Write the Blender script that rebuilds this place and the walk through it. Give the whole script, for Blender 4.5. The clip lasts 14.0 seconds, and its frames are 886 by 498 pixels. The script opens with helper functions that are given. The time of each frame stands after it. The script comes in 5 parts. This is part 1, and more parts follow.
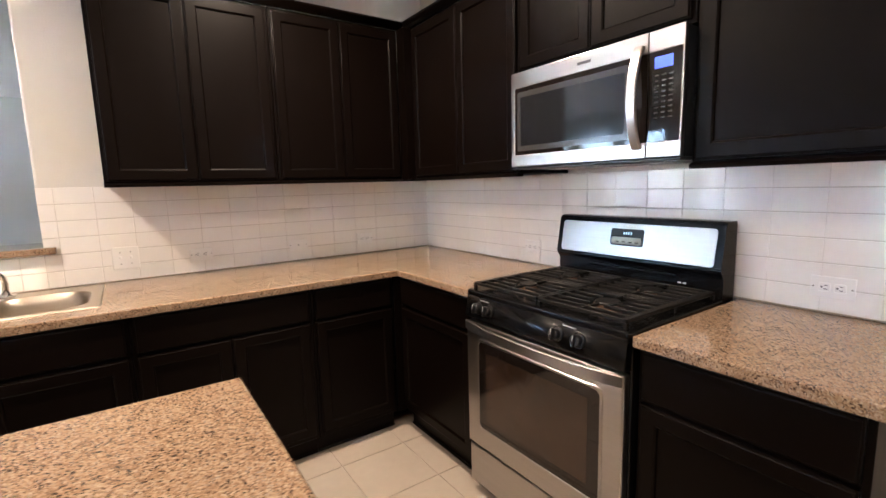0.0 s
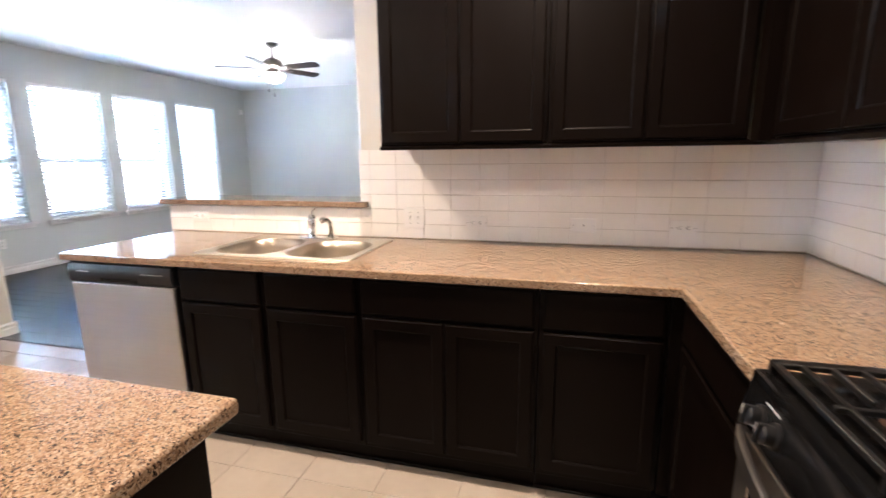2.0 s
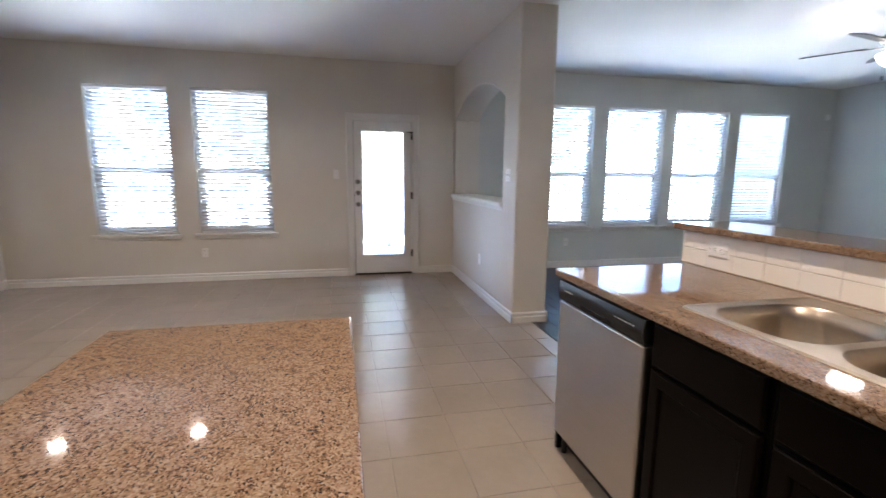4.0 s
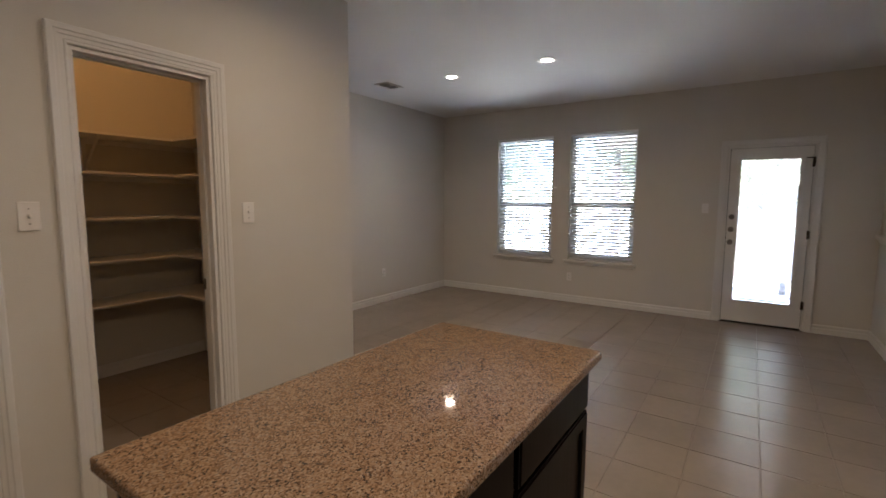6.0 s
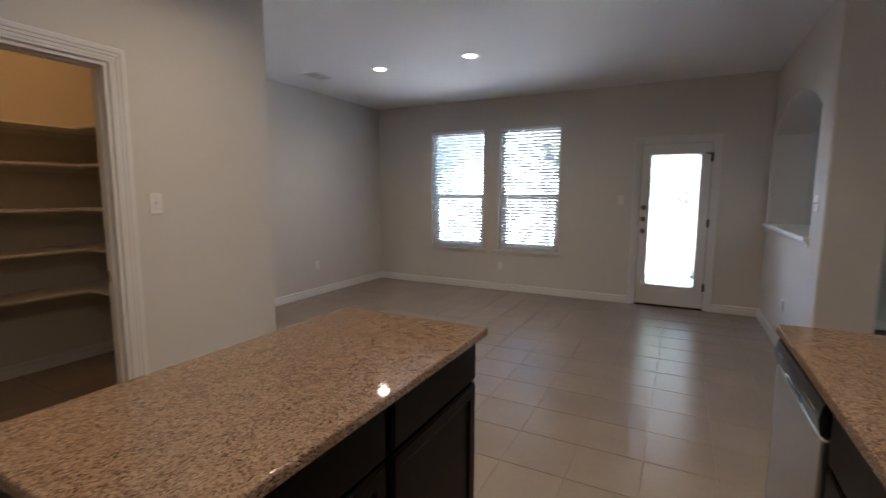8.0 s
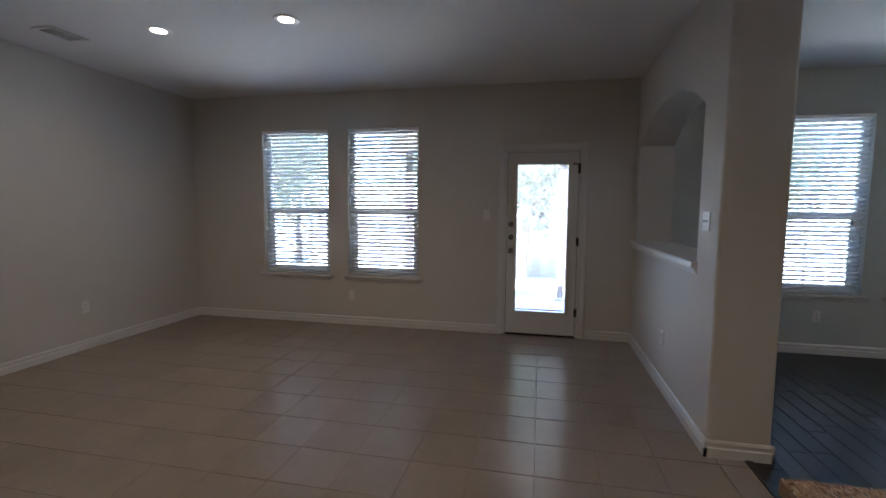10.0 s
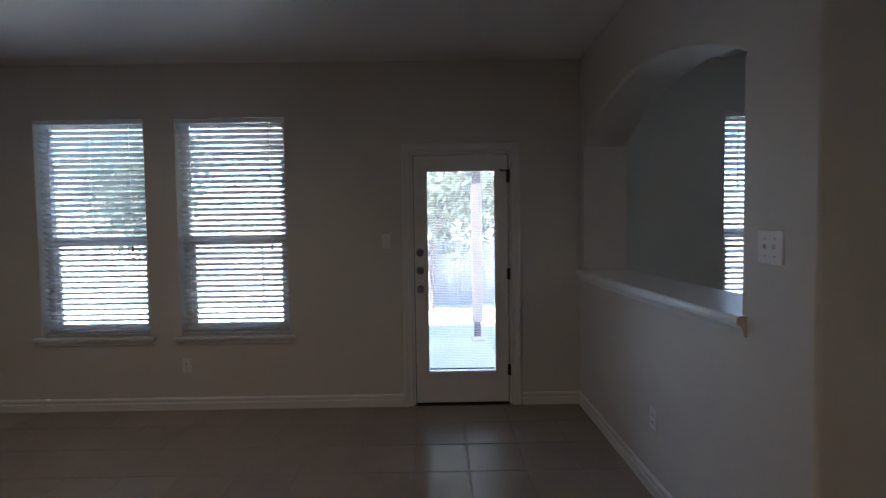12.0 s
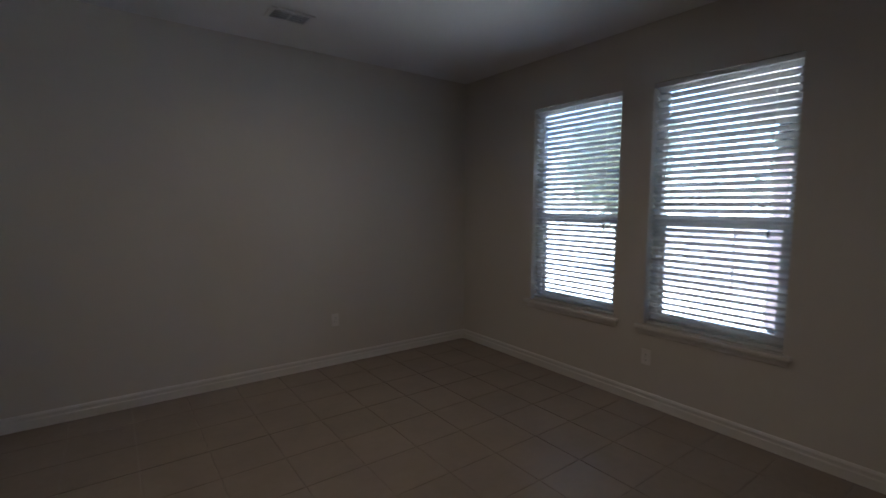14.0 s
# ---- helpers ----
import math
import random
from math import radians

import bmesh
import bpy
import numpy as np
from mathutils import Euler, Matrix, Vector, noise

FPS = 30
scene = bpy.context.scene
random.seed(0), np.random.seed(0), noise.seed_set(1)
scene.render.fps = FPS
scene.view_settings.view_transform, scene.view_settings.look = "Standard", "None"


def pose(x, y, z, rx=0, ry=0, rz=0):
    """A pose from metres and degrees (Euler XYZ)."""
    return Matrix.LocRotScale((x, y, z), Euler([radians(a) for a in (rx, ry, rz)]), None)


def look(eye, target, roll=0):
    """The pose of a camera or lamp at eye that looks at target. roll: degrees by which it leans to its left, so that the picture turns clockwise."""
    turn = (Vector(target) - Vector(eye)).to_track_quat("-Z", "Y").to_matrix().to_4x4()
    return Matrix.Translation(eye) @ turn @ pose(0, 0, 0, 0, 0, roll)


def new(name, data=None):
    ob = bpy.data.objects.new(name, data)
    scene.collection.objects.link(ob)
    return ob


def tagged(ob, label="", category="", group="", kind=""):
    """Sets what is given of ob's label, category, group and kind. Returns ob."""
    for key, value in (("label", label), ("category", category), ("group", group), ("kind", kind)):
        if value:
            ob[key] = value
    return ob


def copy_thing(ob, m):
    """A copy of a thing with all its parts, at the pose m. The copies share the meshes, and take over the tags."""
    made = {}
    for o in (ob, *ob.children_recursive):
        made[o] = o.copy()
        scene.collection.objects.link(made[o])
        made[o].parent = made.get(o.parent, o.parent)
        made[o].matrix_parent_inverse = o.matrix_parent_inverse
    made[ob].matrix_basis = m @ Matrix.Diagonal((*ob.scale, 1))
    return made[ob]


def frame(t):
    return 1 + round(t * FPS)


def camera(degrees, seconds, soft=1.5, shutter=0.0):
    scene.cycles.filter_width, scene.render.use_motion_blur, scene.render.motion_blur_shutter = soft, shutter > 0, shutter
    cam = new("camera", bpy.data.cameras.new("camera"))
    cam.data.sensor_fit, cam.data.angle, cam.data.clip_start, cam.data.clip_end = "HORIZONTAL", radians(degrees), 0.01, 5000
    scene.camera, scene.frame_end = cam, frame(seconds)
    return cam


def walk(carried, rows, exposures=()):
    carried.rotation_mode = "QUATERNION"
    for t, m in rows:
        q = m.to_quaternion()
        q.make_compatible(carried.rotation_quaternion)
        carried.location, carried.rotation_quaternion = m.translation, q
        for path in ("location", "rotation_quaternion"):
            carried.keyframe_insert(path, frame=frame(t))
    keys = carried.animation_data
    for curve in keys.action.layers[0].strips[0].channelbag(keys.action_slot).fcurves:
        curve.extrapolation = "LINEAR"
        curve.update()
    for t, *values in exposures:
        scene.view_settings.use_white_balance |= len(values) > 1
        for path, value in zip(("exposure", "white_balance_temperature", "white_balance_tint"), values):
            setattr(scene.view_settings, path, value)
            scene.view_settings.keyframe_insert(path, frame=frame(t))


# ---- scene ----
cam = camera(88.5, 14.0, shutter=0.25)
PATH = [
    (0, (-1.843, -2.87, 1.362), (-0.719, -1.239, 1.083), -1.6),
    (0.5, (-1.537, -2.814, 1.343), (-0.618, -1.062, 1.051), -1.1),
    (1, (-1.321, -2.665, 1.331), (-0.703, -0.785, 1.043), -0.7),
    (1.5, (-1.163, -2.523, 1.343), (-1.027, -0.555, 1.017), -1.1),
    (2, (-1.078, -2.377, 1.353), (-1.583, -0.482, 0.961), -0.6),
    (2.5, (-1.109, -2.202, 1.311), (-2.081, -0.482, 1.0), -0.8),
    (3, (-1.167, -1.964, 1.341), (-2.545, -0.551, 1.016), -0.8),
    (3.5, (-1.334, -1.839, 1.349), (-3.05, -0.865, 1.019), 1.4),
    (4, (-1.513, -1.736, 1.35), (-3.44, -1.305, 1.028), 0.5),
    (6.5, (-1.283, -1.249, 1.429), (-2.802, -2.532, 1.21), 0.5),
    (7, (-1.247, -1.195, 1.42), (-2.699, -2.55, 1.183), 0.4),
    (7.5, (-1.262, -1.136, 1.417), (-2.814, -2.376, 1.191), 0.9),
    (8, (-1.352, -1.102, 1.408), (-3.113, -2.018, 1.169), 0.2),
    (8.5, (-1.519, -1.162, 1.418), (-3.429, -1.703, 1.177), 0.8),
    (11, (-3.319, -1.241, 1.417), (-5.295, -1.528, 1.301), 0.0),
    (11.5, (-3.652, -1.319, 1.424), (-5.649, -1.314, 1.321), -0.5),
    (12, (-3.983, -1.354, 1.424), (-5.982, -1.342, 1.344), -0.8),
    (12.5, (-4.282, -1.431, 1.472), (-6.25, -1.772, 1.361), -0.1),
    (13, (-4.463, -1.616, 1.481), (-6.305, -2.388, 1.367), 0.1),
    (13.5, (-4.492, -1.687, 1.484), (-6.045, -2.937, 1.321), -0.4),
    (14, (-4.469, -1.676, 1.461), (-5.654, -3.276, 1.277), 0.4),
]
EXPOSURES = [(0, 6.5, 5120, 14), (1.5, 6.7, 5080, 14), (2.5, 6.62, 4950, 14), (3.0, 6.25, 4950, 14), (4.0, 5.55, 5000, 14), (6.5, 4.5, 5580, 14), (8.5, 4.7, 5100, 14), (11.0, 3.48, 5080, 13), (13.0, 3.32, 5080, 13), (13.5, 3.1, 5080, 13), (14.0, 3.16, 5120, 13)]
walk(cam, [(t, look(eye, target, roll)) for t, eye, target, roll in PATH], EXPOSURES)

# ---- world and sun ----
SUN_EL, SUN_AZ = 62.0, 95.0
world = bpy.data.worlds.new("sky")
scene.world = world
world.use_nodes = True
wn = world.node_tree
sky = wn.nodes.new("ShaderNodeTexSky")
sky.sky_type, sky.sun_disc = "NISHITA", False
sky.sun_elevation, sky.sun_rotation = radians(SUN_EL), radians(SUN_AZ)
wn.links.new(sky.outputs[0], wn.nodes["Background"].inputs[0])
wn.nodes["Background"].inputs[1].default_value = 0.15
sun = new("sun", bpy.data.lights.new("sun", "SUN"))
sun.data.energy, sun.data.angle, sun.data.color = 5.0, radians(0.5), (1.0, 0.95, 0.88)
sd = Vector((math.sin(radians(SUN_AZ)) * math.cos(radians(SUN_EL)), math.cos(radians(SUN_AZ)) * math.cos(radians(SUN_EL)), math.sin(radians(SUN_EL))))
sun.matrix_world = look(sd * 50, (0, 0, 0))

CEIL = 2.772
WARM = (1.0, 0.68, 0.38)


def lamp(name, kind, at, watts, colour, size=0.1):
    data = bpy.data.lights.new(name, kind)
    data.energy, data.color = watts, colour
    if kind == "AREA":
        data.shape, data.size, data.spread = "DISK", size, radians(155)
    else:
        data.shadow_soft_size = size
    ob = new(name, data)
    ob.location = at
    return ob


KITCHEN_CANS = {(-2.95, -1.1): 0.50, (-1.25, -1.1): 0.80, (-2.95, -2.75): 0.34, (-1.25, -2.75): 0.14}
DINING_CANS = [(-5.65, -4.13), (-5.65, -3.04)]
for (x, y), watts in KITCHEN_CANS.items():
    lamp("can_lamp", "AREA", (x, y, CEIL - 0.012), watts, WARM, 0.09)
for x, y in DINING_CANS:
    lamp("can_lamp", "AREA", (x, y, CEIL - 0.012), 0.27, WARM, 0.09)
lamp("fan_lamp", "POINT", (-4.67, 2.92, 2.345), 0.30, WARM, 0.05)
# two added fills: amber for the kitchen light that reaches the side rooms
lamp("pantry_lamp", "POINT", (-2.75, -4.6, 2.62), 0.26, (1.0, 0.45, 0.12), 0.05)
lamp("laundry_lamp", "POINT", (-0.95, -4.6, 2.62), 0.11, (1.0, 0.36, 0.07), 0.05)

# ---- materials ----


def surface(name, color, rough=0.5, metal=0.0, grain=(60, 0.05), stain=(2.5, 0.06), bump=(120, 0.05), coat=0.0, rand=0.0, stretch=None, spec=0.5):
    m = bpy.data.materials.new(name)
    m.use_nodes = True
    nt = m.node_tree
    b = nt.nodes["Principled BSDF"]
    b.inputs["Roughness"].default_value, b.inputs["Metallic"].default_value = rough, metal
    b.inputs["Coat Weight"].default_value, b.inputs["Coat Roughness"].default_value = coat, 0.12
    b.inputs["Specular IOR Level"].default_value = spec
    geo = nt.nodes.new("ShaderNodeNewGeometry")
    src = geo.outputs["Position"]
    if stretch:
        mp = nt.nodes.new("ShaderNodeMapping")
        mp.inputs["Scale"].default_value = stretch
        nt.links.new(src, mp.inputs[0])
        src = mp.outputs[0]

    def tex(scale, detail=4):
        n = nt.nodes.new("ShaderNodeTexNoise")
        n.inputs["Scale"].default_value, n.inputs["Detail"].default_value = scale, detail
        nt.links.new(src, n.inputs["Vector"])
        return n.outputs["Fac"]

    def math_node(op, a, b_):
        n = nt.nodes.new("ShaderNodeMath")
        n.operation = op
        for k, v in ((0, a), (1, b_)):
            if isinstance(v, (int, float)):
                n.inputs[k].default_value = v
            else:
                nt.links.new(v, n.inputs[k])
        return n.outputs[0]

    value = math_node("ADD", math_node("MULTIPLY", math_node("SUBTRACT", tex(grain[0]), 0.5), grain[1] * 4),
                      math_node("MULTIPLY", math_node("SUBTRACT", tex(stain[0], 6), 0.5), stain[1] * 4))
    if rand:
        info = nt.nodes.new("ShaderNodeObjectInfo")
        value = math_node("ADD", value, math_node("MULTIPLY", math_node("SUBTRACT", info.outputs["Random"], 0.5), rand * 2))
    value = math_node("ADD", value, 1.0)
    mul = nt.nodes.new("ShaderNodeVectorMath")
    mul.operation = "SCALE"
    mul.inputs[0].default_value = color
    nt.links.new(value, mul.inputs["Scale"])
    nt.links.new(mul.outputs[0], b.inputs["Base Color"])
    rr = math_node("ADD", math_node("MULTIPLY", math_node("SUBTRACT", tex(stain[0] * 3), 0.5), 0.25 * rough), rough)
    nt.links.new(rr, b.inputs["Roughness"])
    if bump[1]:
        bn = nt.nodes.new("ShaderNodeBump")
        bn.inputs["Strength"].default_value, bn.inputs["Distance"].default_value = bump[1], 0.004
        nt.links.new(tex(bump[0], 3), bn.inputs["Height"])
        nt.links.new(bn.outputs[0], b.inputs["Normal"])
    return m


def granite():
    m = bpy.data.materials.new("granite")
    m.use_nodes = True
    nt = m.node_tree
    b = nt.nodes["Principled BSDF"]
    b.inputs["Roughness"].default_value = 0.05
    b.inputs["Specular IOR Level"].default_value = 0.36
    geo = nt.nodes.new("ShaderNodeNewGeometry")
    warp = nt.nodes.new("ShaderNodeTexNoise")
    warp.inputs["Scale"].default_value = 60
    nt.links.new(geo.outputs["Position"], warp.inputs["Vector"])
    add = nt.nodes.new("ShaderNodeVectorMath")
    add.operation = "MULTIPLY_ADD"
    add.inputs[1].default_value = (0.012, 0.012, 0.012)
    nt.links.new(warp.outputs["Color"], add.inputs[0])
    nt.links.new(geo.outputs["Position"], add.inputs[2])
    vor = nt.nodes.new("ShaderNodeTexVoronoi")
    vor.inputs["Scale"].default_value = 300
    nt.links.new(add.outputs[0], vor.inputs["Vector"])
    sep = nt.nodes.new("ShaderNodeSeparateColor")
    nt.links.new(vor.outputs["Color"], sep.inputs[0])
    big = nt.nodes.new("ShaderNodeTexNoise")
    big.inputs["Scale"].default_value = 28
    nt.links.new(geo.outputs["Position"], big.inputs["Vector"])
    mix = nt.nodes.new("ShaderNodeMath")
    mix.operation = "MULTIPLY_ADD"
    mix.inputs[1].default_value = 0.5
    nt.links.new(big.outputs["Fac"], mix.inputs[0])
    off = nt.nodes.new("ShaderNodeMath")
    off.operation = "SUBTRACT"
    off.inputs[1].default_value = 0.25
    nt.links.new(sep.outputs[0], off.inputs[0])
    nt.links.new(off.outputs[0], mix.inputs[2])
    ramp = nt.nodes.new("ShaderNodeValToRGB")
    ramp.color_ramp.interpolation = "LINEAR"
    stops = [(0.0, (0.018, 0.011, 0.009)), (0.08, (0.055, 0.033, 0.021)), (0.18, (0.125, 0.078, 0.046)), (0.34, (0.182, 0.118, 0.070)),
             (0.55, (0.220, 0.147, 0.090)), (0.75, (0.252, 0.176, 0.113)), (0.9, (0.31, 0.238, 0.168)), (1.0, (0.17, 0.133, 0.106))]
    el = ramp.color_ramp.elements
    while len(el) < len(stops):
        el.new(0.5)
    for e, (p, c) in zip(el, stops):
        e.position, e.color = p, (*c, 1)
    nt.links.new(mix.outputs[0], ramp.inputs[0])
    nt.links.new(ramp.outputs[0], b.inputs["Base Color"])
    return m


def glass(name, tint=(1, 1, 1), rough=0.0):
    m = bpy.data.materials.new(name)
    m.use_nodes = True
    nt = m.node_tree
    nt.nodes.remove(nt.nodes["Principled BSDF"])
    tr, gl, mx, fr = (nt.nodes.new(n) for n in ("ShaderNodeBsdfTransparent", "ShaderNodeBsdfGlossy", "ShaderNodeMixShader", "ShaderNodeFresnel"))
    tr.inputs[0].default_value = (*tint, 1)
    gl.inputs["Roughness"].default_value = rough
    fr.inputs[0].default_value = 1.45
    nt.links.new(fr.outputs[0], mx.inputs[0])
    nt.links.new(tr.outputs[0], mx.inputs[1])
    nt.links.new(gl.outputs[0], mx.inputs[2])
    nt.links.new(mx.outputs[0], nt.nodes["Material Output"].inputs[0])
    return m


def glow(name, color, strength):
    m = bpy.data.materials.new(name)
    m.use_nodes = True
    b = m.node_tree.nodes["Principled BSDF"]
    b.inputs["Base Color"].default_value = (*color, 1)
    b.inputs["Emission Color"].default_value = (*color, 1)
    b.inputs["Emission Strength"].default_value = strength
    return m


M_WALL = surface("greige_wall_paint", (0.63, 0.606, 0.55), 0.65, grain=(220, 0.02), stain=(1.2, 0.02), bump=(170, 0.22))
M_LIVING = surface("blue_grey_wall_paint", (0.57, 0.59, 0.555), 0.65, grain=(220, 0.02), stain=(1.2, 0.02), bump=(170, 0.22))
M_CEIL = surface("ceiling_paint", (0.76, 0.755, 0.745), 0.85, grain=(200, 0.02), stain=(1.5, 0.015), bump=(130, 0.3))
M_TRIM = surface("white_trim_paint", (0.72, 0.71, 0.68), 0.35, grain=(90, 0.015), stain=(4, 0.02), bump=(60, 0.02))
M_PLASTIC = surface("white_plastic", (0.78, 0.765, 0.735), 0.35, grain=(90, 0.01), stain=(4, 0.01), bump=(60, 0))
M_BLIND = surface("white_blind_slat", (0.80, 0.81, 0.82), 0.45, grain=(120, 0.02), stain=(5, 0.03), bump=(80, 0.02))
nt = M_BLIND.node_tree
tl, mx = nt.nodes.new("ShaderNodeBsdfTranslucent"), nt.nodes.new("ShaderNodeMixShader")
tl.inputs[0].default_value = (0.88, 0.87, 0.84, 1)
mx.inputs[0].default_value = 0.48
nt.links.new(nt.nodes["Principled BSDF"].outputs[0], mx.inputs[1])
nt.links.new(tl.outputs[0], mx.inputs[2])
nt.links.new(mx.outputs[0], nt.nodes["Material Output"].inputs[0])
M_CAB = surface("espresso_wood", (0.0024, 0.0014, 0.0010), 0.34, grain=(9, 0.05), stain=(0.8, 0.05), bump=(30, 0.0), stretch=(22, 22, 1.2), spec=0.08)
M_TILEF = surface("beige_floor_tile", (0.295, 0.252, 0.208), 0.25, grain=(22, 0.03), stain=(2.6, 0.07), bump=(90, 0.05), rand=0.03)
M_GROUT = surface("floor_grout", (0.275, 0.235, 0.194), 0.8, grain=(200, 0.1), stain=(3, 0.1))
M_SUBWAY = surface("white_glazed_tile", (0.81, 0.785, 0.745), 0.09, grain=(40, 0.01), stain=(6, 0.015), bump=(14, 0.035), rand=0.02)
M_WGROUT = surface("grey_tile_grout", (0.55, 0.51, 0.465), 0.9, grain=(200, 0.08), stain=(3, 0.06))
M_CAULK = surface("tan_caulk", (0.42, 0.36, 0.29), 0.6, grain=(200, 0.05), stain=(3, 0.06))
M_WOOD = surface("dark_hardwood", (0.012, 0.009, 0.008), 0.36, grain=(10, 0.25), stain=(2, 0.15), bump=(30, 0.1), rand=0.35, stretch=(1, 8, 8))
M_GRANITE = granite()
M_STEEL = surface("brushed_stainless_steel", (0.45, 0.435, 0.42), 0.3, 1.0, grain=(30, 0.03), stain=(3, 0.03), bump=(40, 0.03), stretch=(1, 1, 40))
M_BOWL = surface("brushed_bowl_steel", (0.40, 0.345, 0.275), 0.3, 1.0, grain=(30, 0.04), stain=(6, 0.05), bump=(50, 0.03), stretch=(1, 12, 12))
M_SINK = surface("satin_sink_steel", (0.44, 0.39, 0.32), 0.42, 0.9, grain=(30, 0.04), stain=(6, 0.05), bump=(50, 0.03), stretch=(1, 12, 12))
M_CHROME = surface("polished_chrome", (0.75, 0.75, 0.75), 0.06, 1.0, grain=(30, 0.01), stain=(5, 0.02), bump=(40, 0))
M_NICKEL = surface("brushed_nickel", (0.19, 0.175, 0.16), 0.3, 1.0, grain=(60, 0.04), stain=(6, 0.05), bump=(90, 0.03))
M_ENAMEL = surface("black_enamel", (0.0035, 0.0035, 0.0038), 0.2, grain=(40, 0.05), stain=(4, 0.1), bump=(60, 0.01), spec=0.22)
M_IRON = surface("black_cast_iron", (0.006, 0.0056, 0.0052), 0.45, grain=(200, 0.15), stain=(8, 0.15), bump=(260, 0.15), spec=0.2)
M_BLACK = surface("black_plastic", (0.009, 0.009, 0.0095), 0.3, grain=(150, 0.08), stain=(6, 0.08), bump=(200, 0.04), spec=0.25)
M_DARKGLASS = surface("dark_oven_glass", (0.008, 0.006, 0.005), 0.05, grain=(30, 0.1), stain=(3, 0.15), bump=(40, 0), spec=0.5)
M_SCREEN = surface("grey_door_screen", (0.011, 0.0115, 0.0125), 0.09, grain=(400, 0.1), stain=(3, 0.1), bump=(40, 0), spec=0.5)
M_BEZEL = surface("grey_screen_bezel", (0.035, 0.035, 0.036), 0.12, grain=(80, 0.05), stain=(3, 0.1), bump=(40, 0), spec=0.5)
M_OVENPANE = surface("brown_inner_oven_pane", (0.030, 0.019, 0.013), 0.1, grain=(300, 0.1), stain=(3, 0.15), bump=(40, 0), spec=0.5)
M_BURNER = surface("burner_alloy", (0.20, 0.13, 0.09), 0.42, 0.9, grain=(150, 0.15), stain=(14, 0.2), bump=(160, 0.1))
M_HINGE = surface("dark_bronze_hinge", (0.05, 0.042, 0.036), 0.4, 0.9, grain=(60, 0.1), stain=(8, 0.1), bump=(90, 0.04))
M_FANBLADE = surface("dark_walnut_blade", (0.012, 0.008, 0.006), 0.4, grain=(20, 0.2), stain=(4, 0.1), bump=(50, 0.03))
M_VINYL = surface("white_window_vinyl", (0.72, 0.73, 0.73), 0.4, grain=(90, 0.01), stain=(4, 0.02), bump=(60, 0.01))
M_GLASS = glass("window_glass")
M_HAZEGLASS = glass("door_glass", (0.96, 0.97, 0.98))
# a translucent share paints the glare haze over the view through the door
nt = M_HAZEGLASS.node_tree
tl, mx = nt.nodes.new("ShaderNodeBsdfTranslucent"), nt.nodes.new("ShaderNodeMixShader")
tl.inputs[0].default_value = (1.0, 0.92, 0.87, 1)
mx.inputs[0].default_value = 0.10
clear = nt.nodes["Material Output"].inputs[0].links[0].from_socket
nt.links.new(clear, mx.inputs[1])
nt.links.new(tl.outputs[0], mx.inputs[2])
nt.links.new(mx.outputs[0], nt.nodes["Material Output"].inputs[0])
M_SHADE = glow("frosted_lamp_glass", (1.0, 0.80, 0.56), 0.9)
M_CANLENS = glow("lit_can_lens", (1.0, 0.86, 0.66), 1.6)
M_DISPLAY = glow("blue_display", (0.06, 0.12, 0.9), 0.006)
M_GREYDISPLAY = glow("pale_display", (0.45, 0.62, 0.70), 0.012)
M_MARK = surface("pale_print", (0.45, 0.45, 0.45), 0.5, grain=(60, 0.02), stain=(5, 0.02), bump=(60, 0))
M_GREYPRINT = surface("grey_print", (0.028, 0.028, 0.03), 0.5, grain=(60, 0.02), stain=(5, 0.02), bump=(60, 0))
M_DIMPRINT = surface("dim_print", (0.03, 0.03, 0.03), 0.4, grain=(60, 0.02), stain=(5, 0.02), bump=(60, 0))
M_GRASS = surface("dry_lawn", (0.42, 0.40, 0.33), 0.9, grain=(30, 0.2), stain=(0.8, 0.2), bump=(60, 0.5))
M_CONCRETE = surface("patio_concrete", (0.66, 0.59, 0.52), 0.8, grain=(50, 0.08), stain=(1.5, 0.1), bump=(80, 0.2))
M_FENCE = surface("weathered_cedar", (0.26, 0.24, 0.23), 0.8, grain=(25, 0.2), stain=(2, 0.15), bump=(60, 0.2), rand=0.2, stretch=(5, 5, 0.6))
M_BARK = surface("grey_bark", (0.13, 0.10, 0.075), 0.9, grain=(20, 0.25), stain=(3, 0.2), bump=(30, 0.6))
M_LEAF = surface("oak_leaf", (0.12, 0.13, 0.085), 0.5, grain=(3, 0.25), stain=(0.7, 0.25), bump=(30, 0))
nt = M_LEAF.node_tree
tl, mx = nt.nodes.new("ShaderNodeBsdfTranslucent"), nt.nodes.new("ShaderNodeMixShader")
tl.inputs[0].default_value = (0.32, 0.35, 0.22, 1)
mx.inputs[0].default_value = 0.5
nt.links.new(nt.nodes["Principled BSDF"].outputs[0], mx.inputs[1])
nt.links.new(tl.outputs[0], mx.inputs[2])
nt.links.new(mx.outputs[0], nt.nodes["Material Output"].inputs[0])
M_SOFFIT = surface("patio_soffit_paint", (0.66, 0.60, 0.54), 0.7, grain=(60, 0.04), stain=(2, 0.05), bump=(60, 0.05))
M_BRICK = surface("tan_post_paint", (0.58, 0.43, 0.37), 0.7, grain=(60, 0.06), stain=(3, 0.08), bump=(60, 0.1))
M_ROOF = surface("grey_shingle", (0.15, 0.14, 0.135), 0.9, grain=(30, 0.2), stain=(2, 0.15), bump=(40, 0.4))

# ---- mesh tools ----
ORIGIN = {}


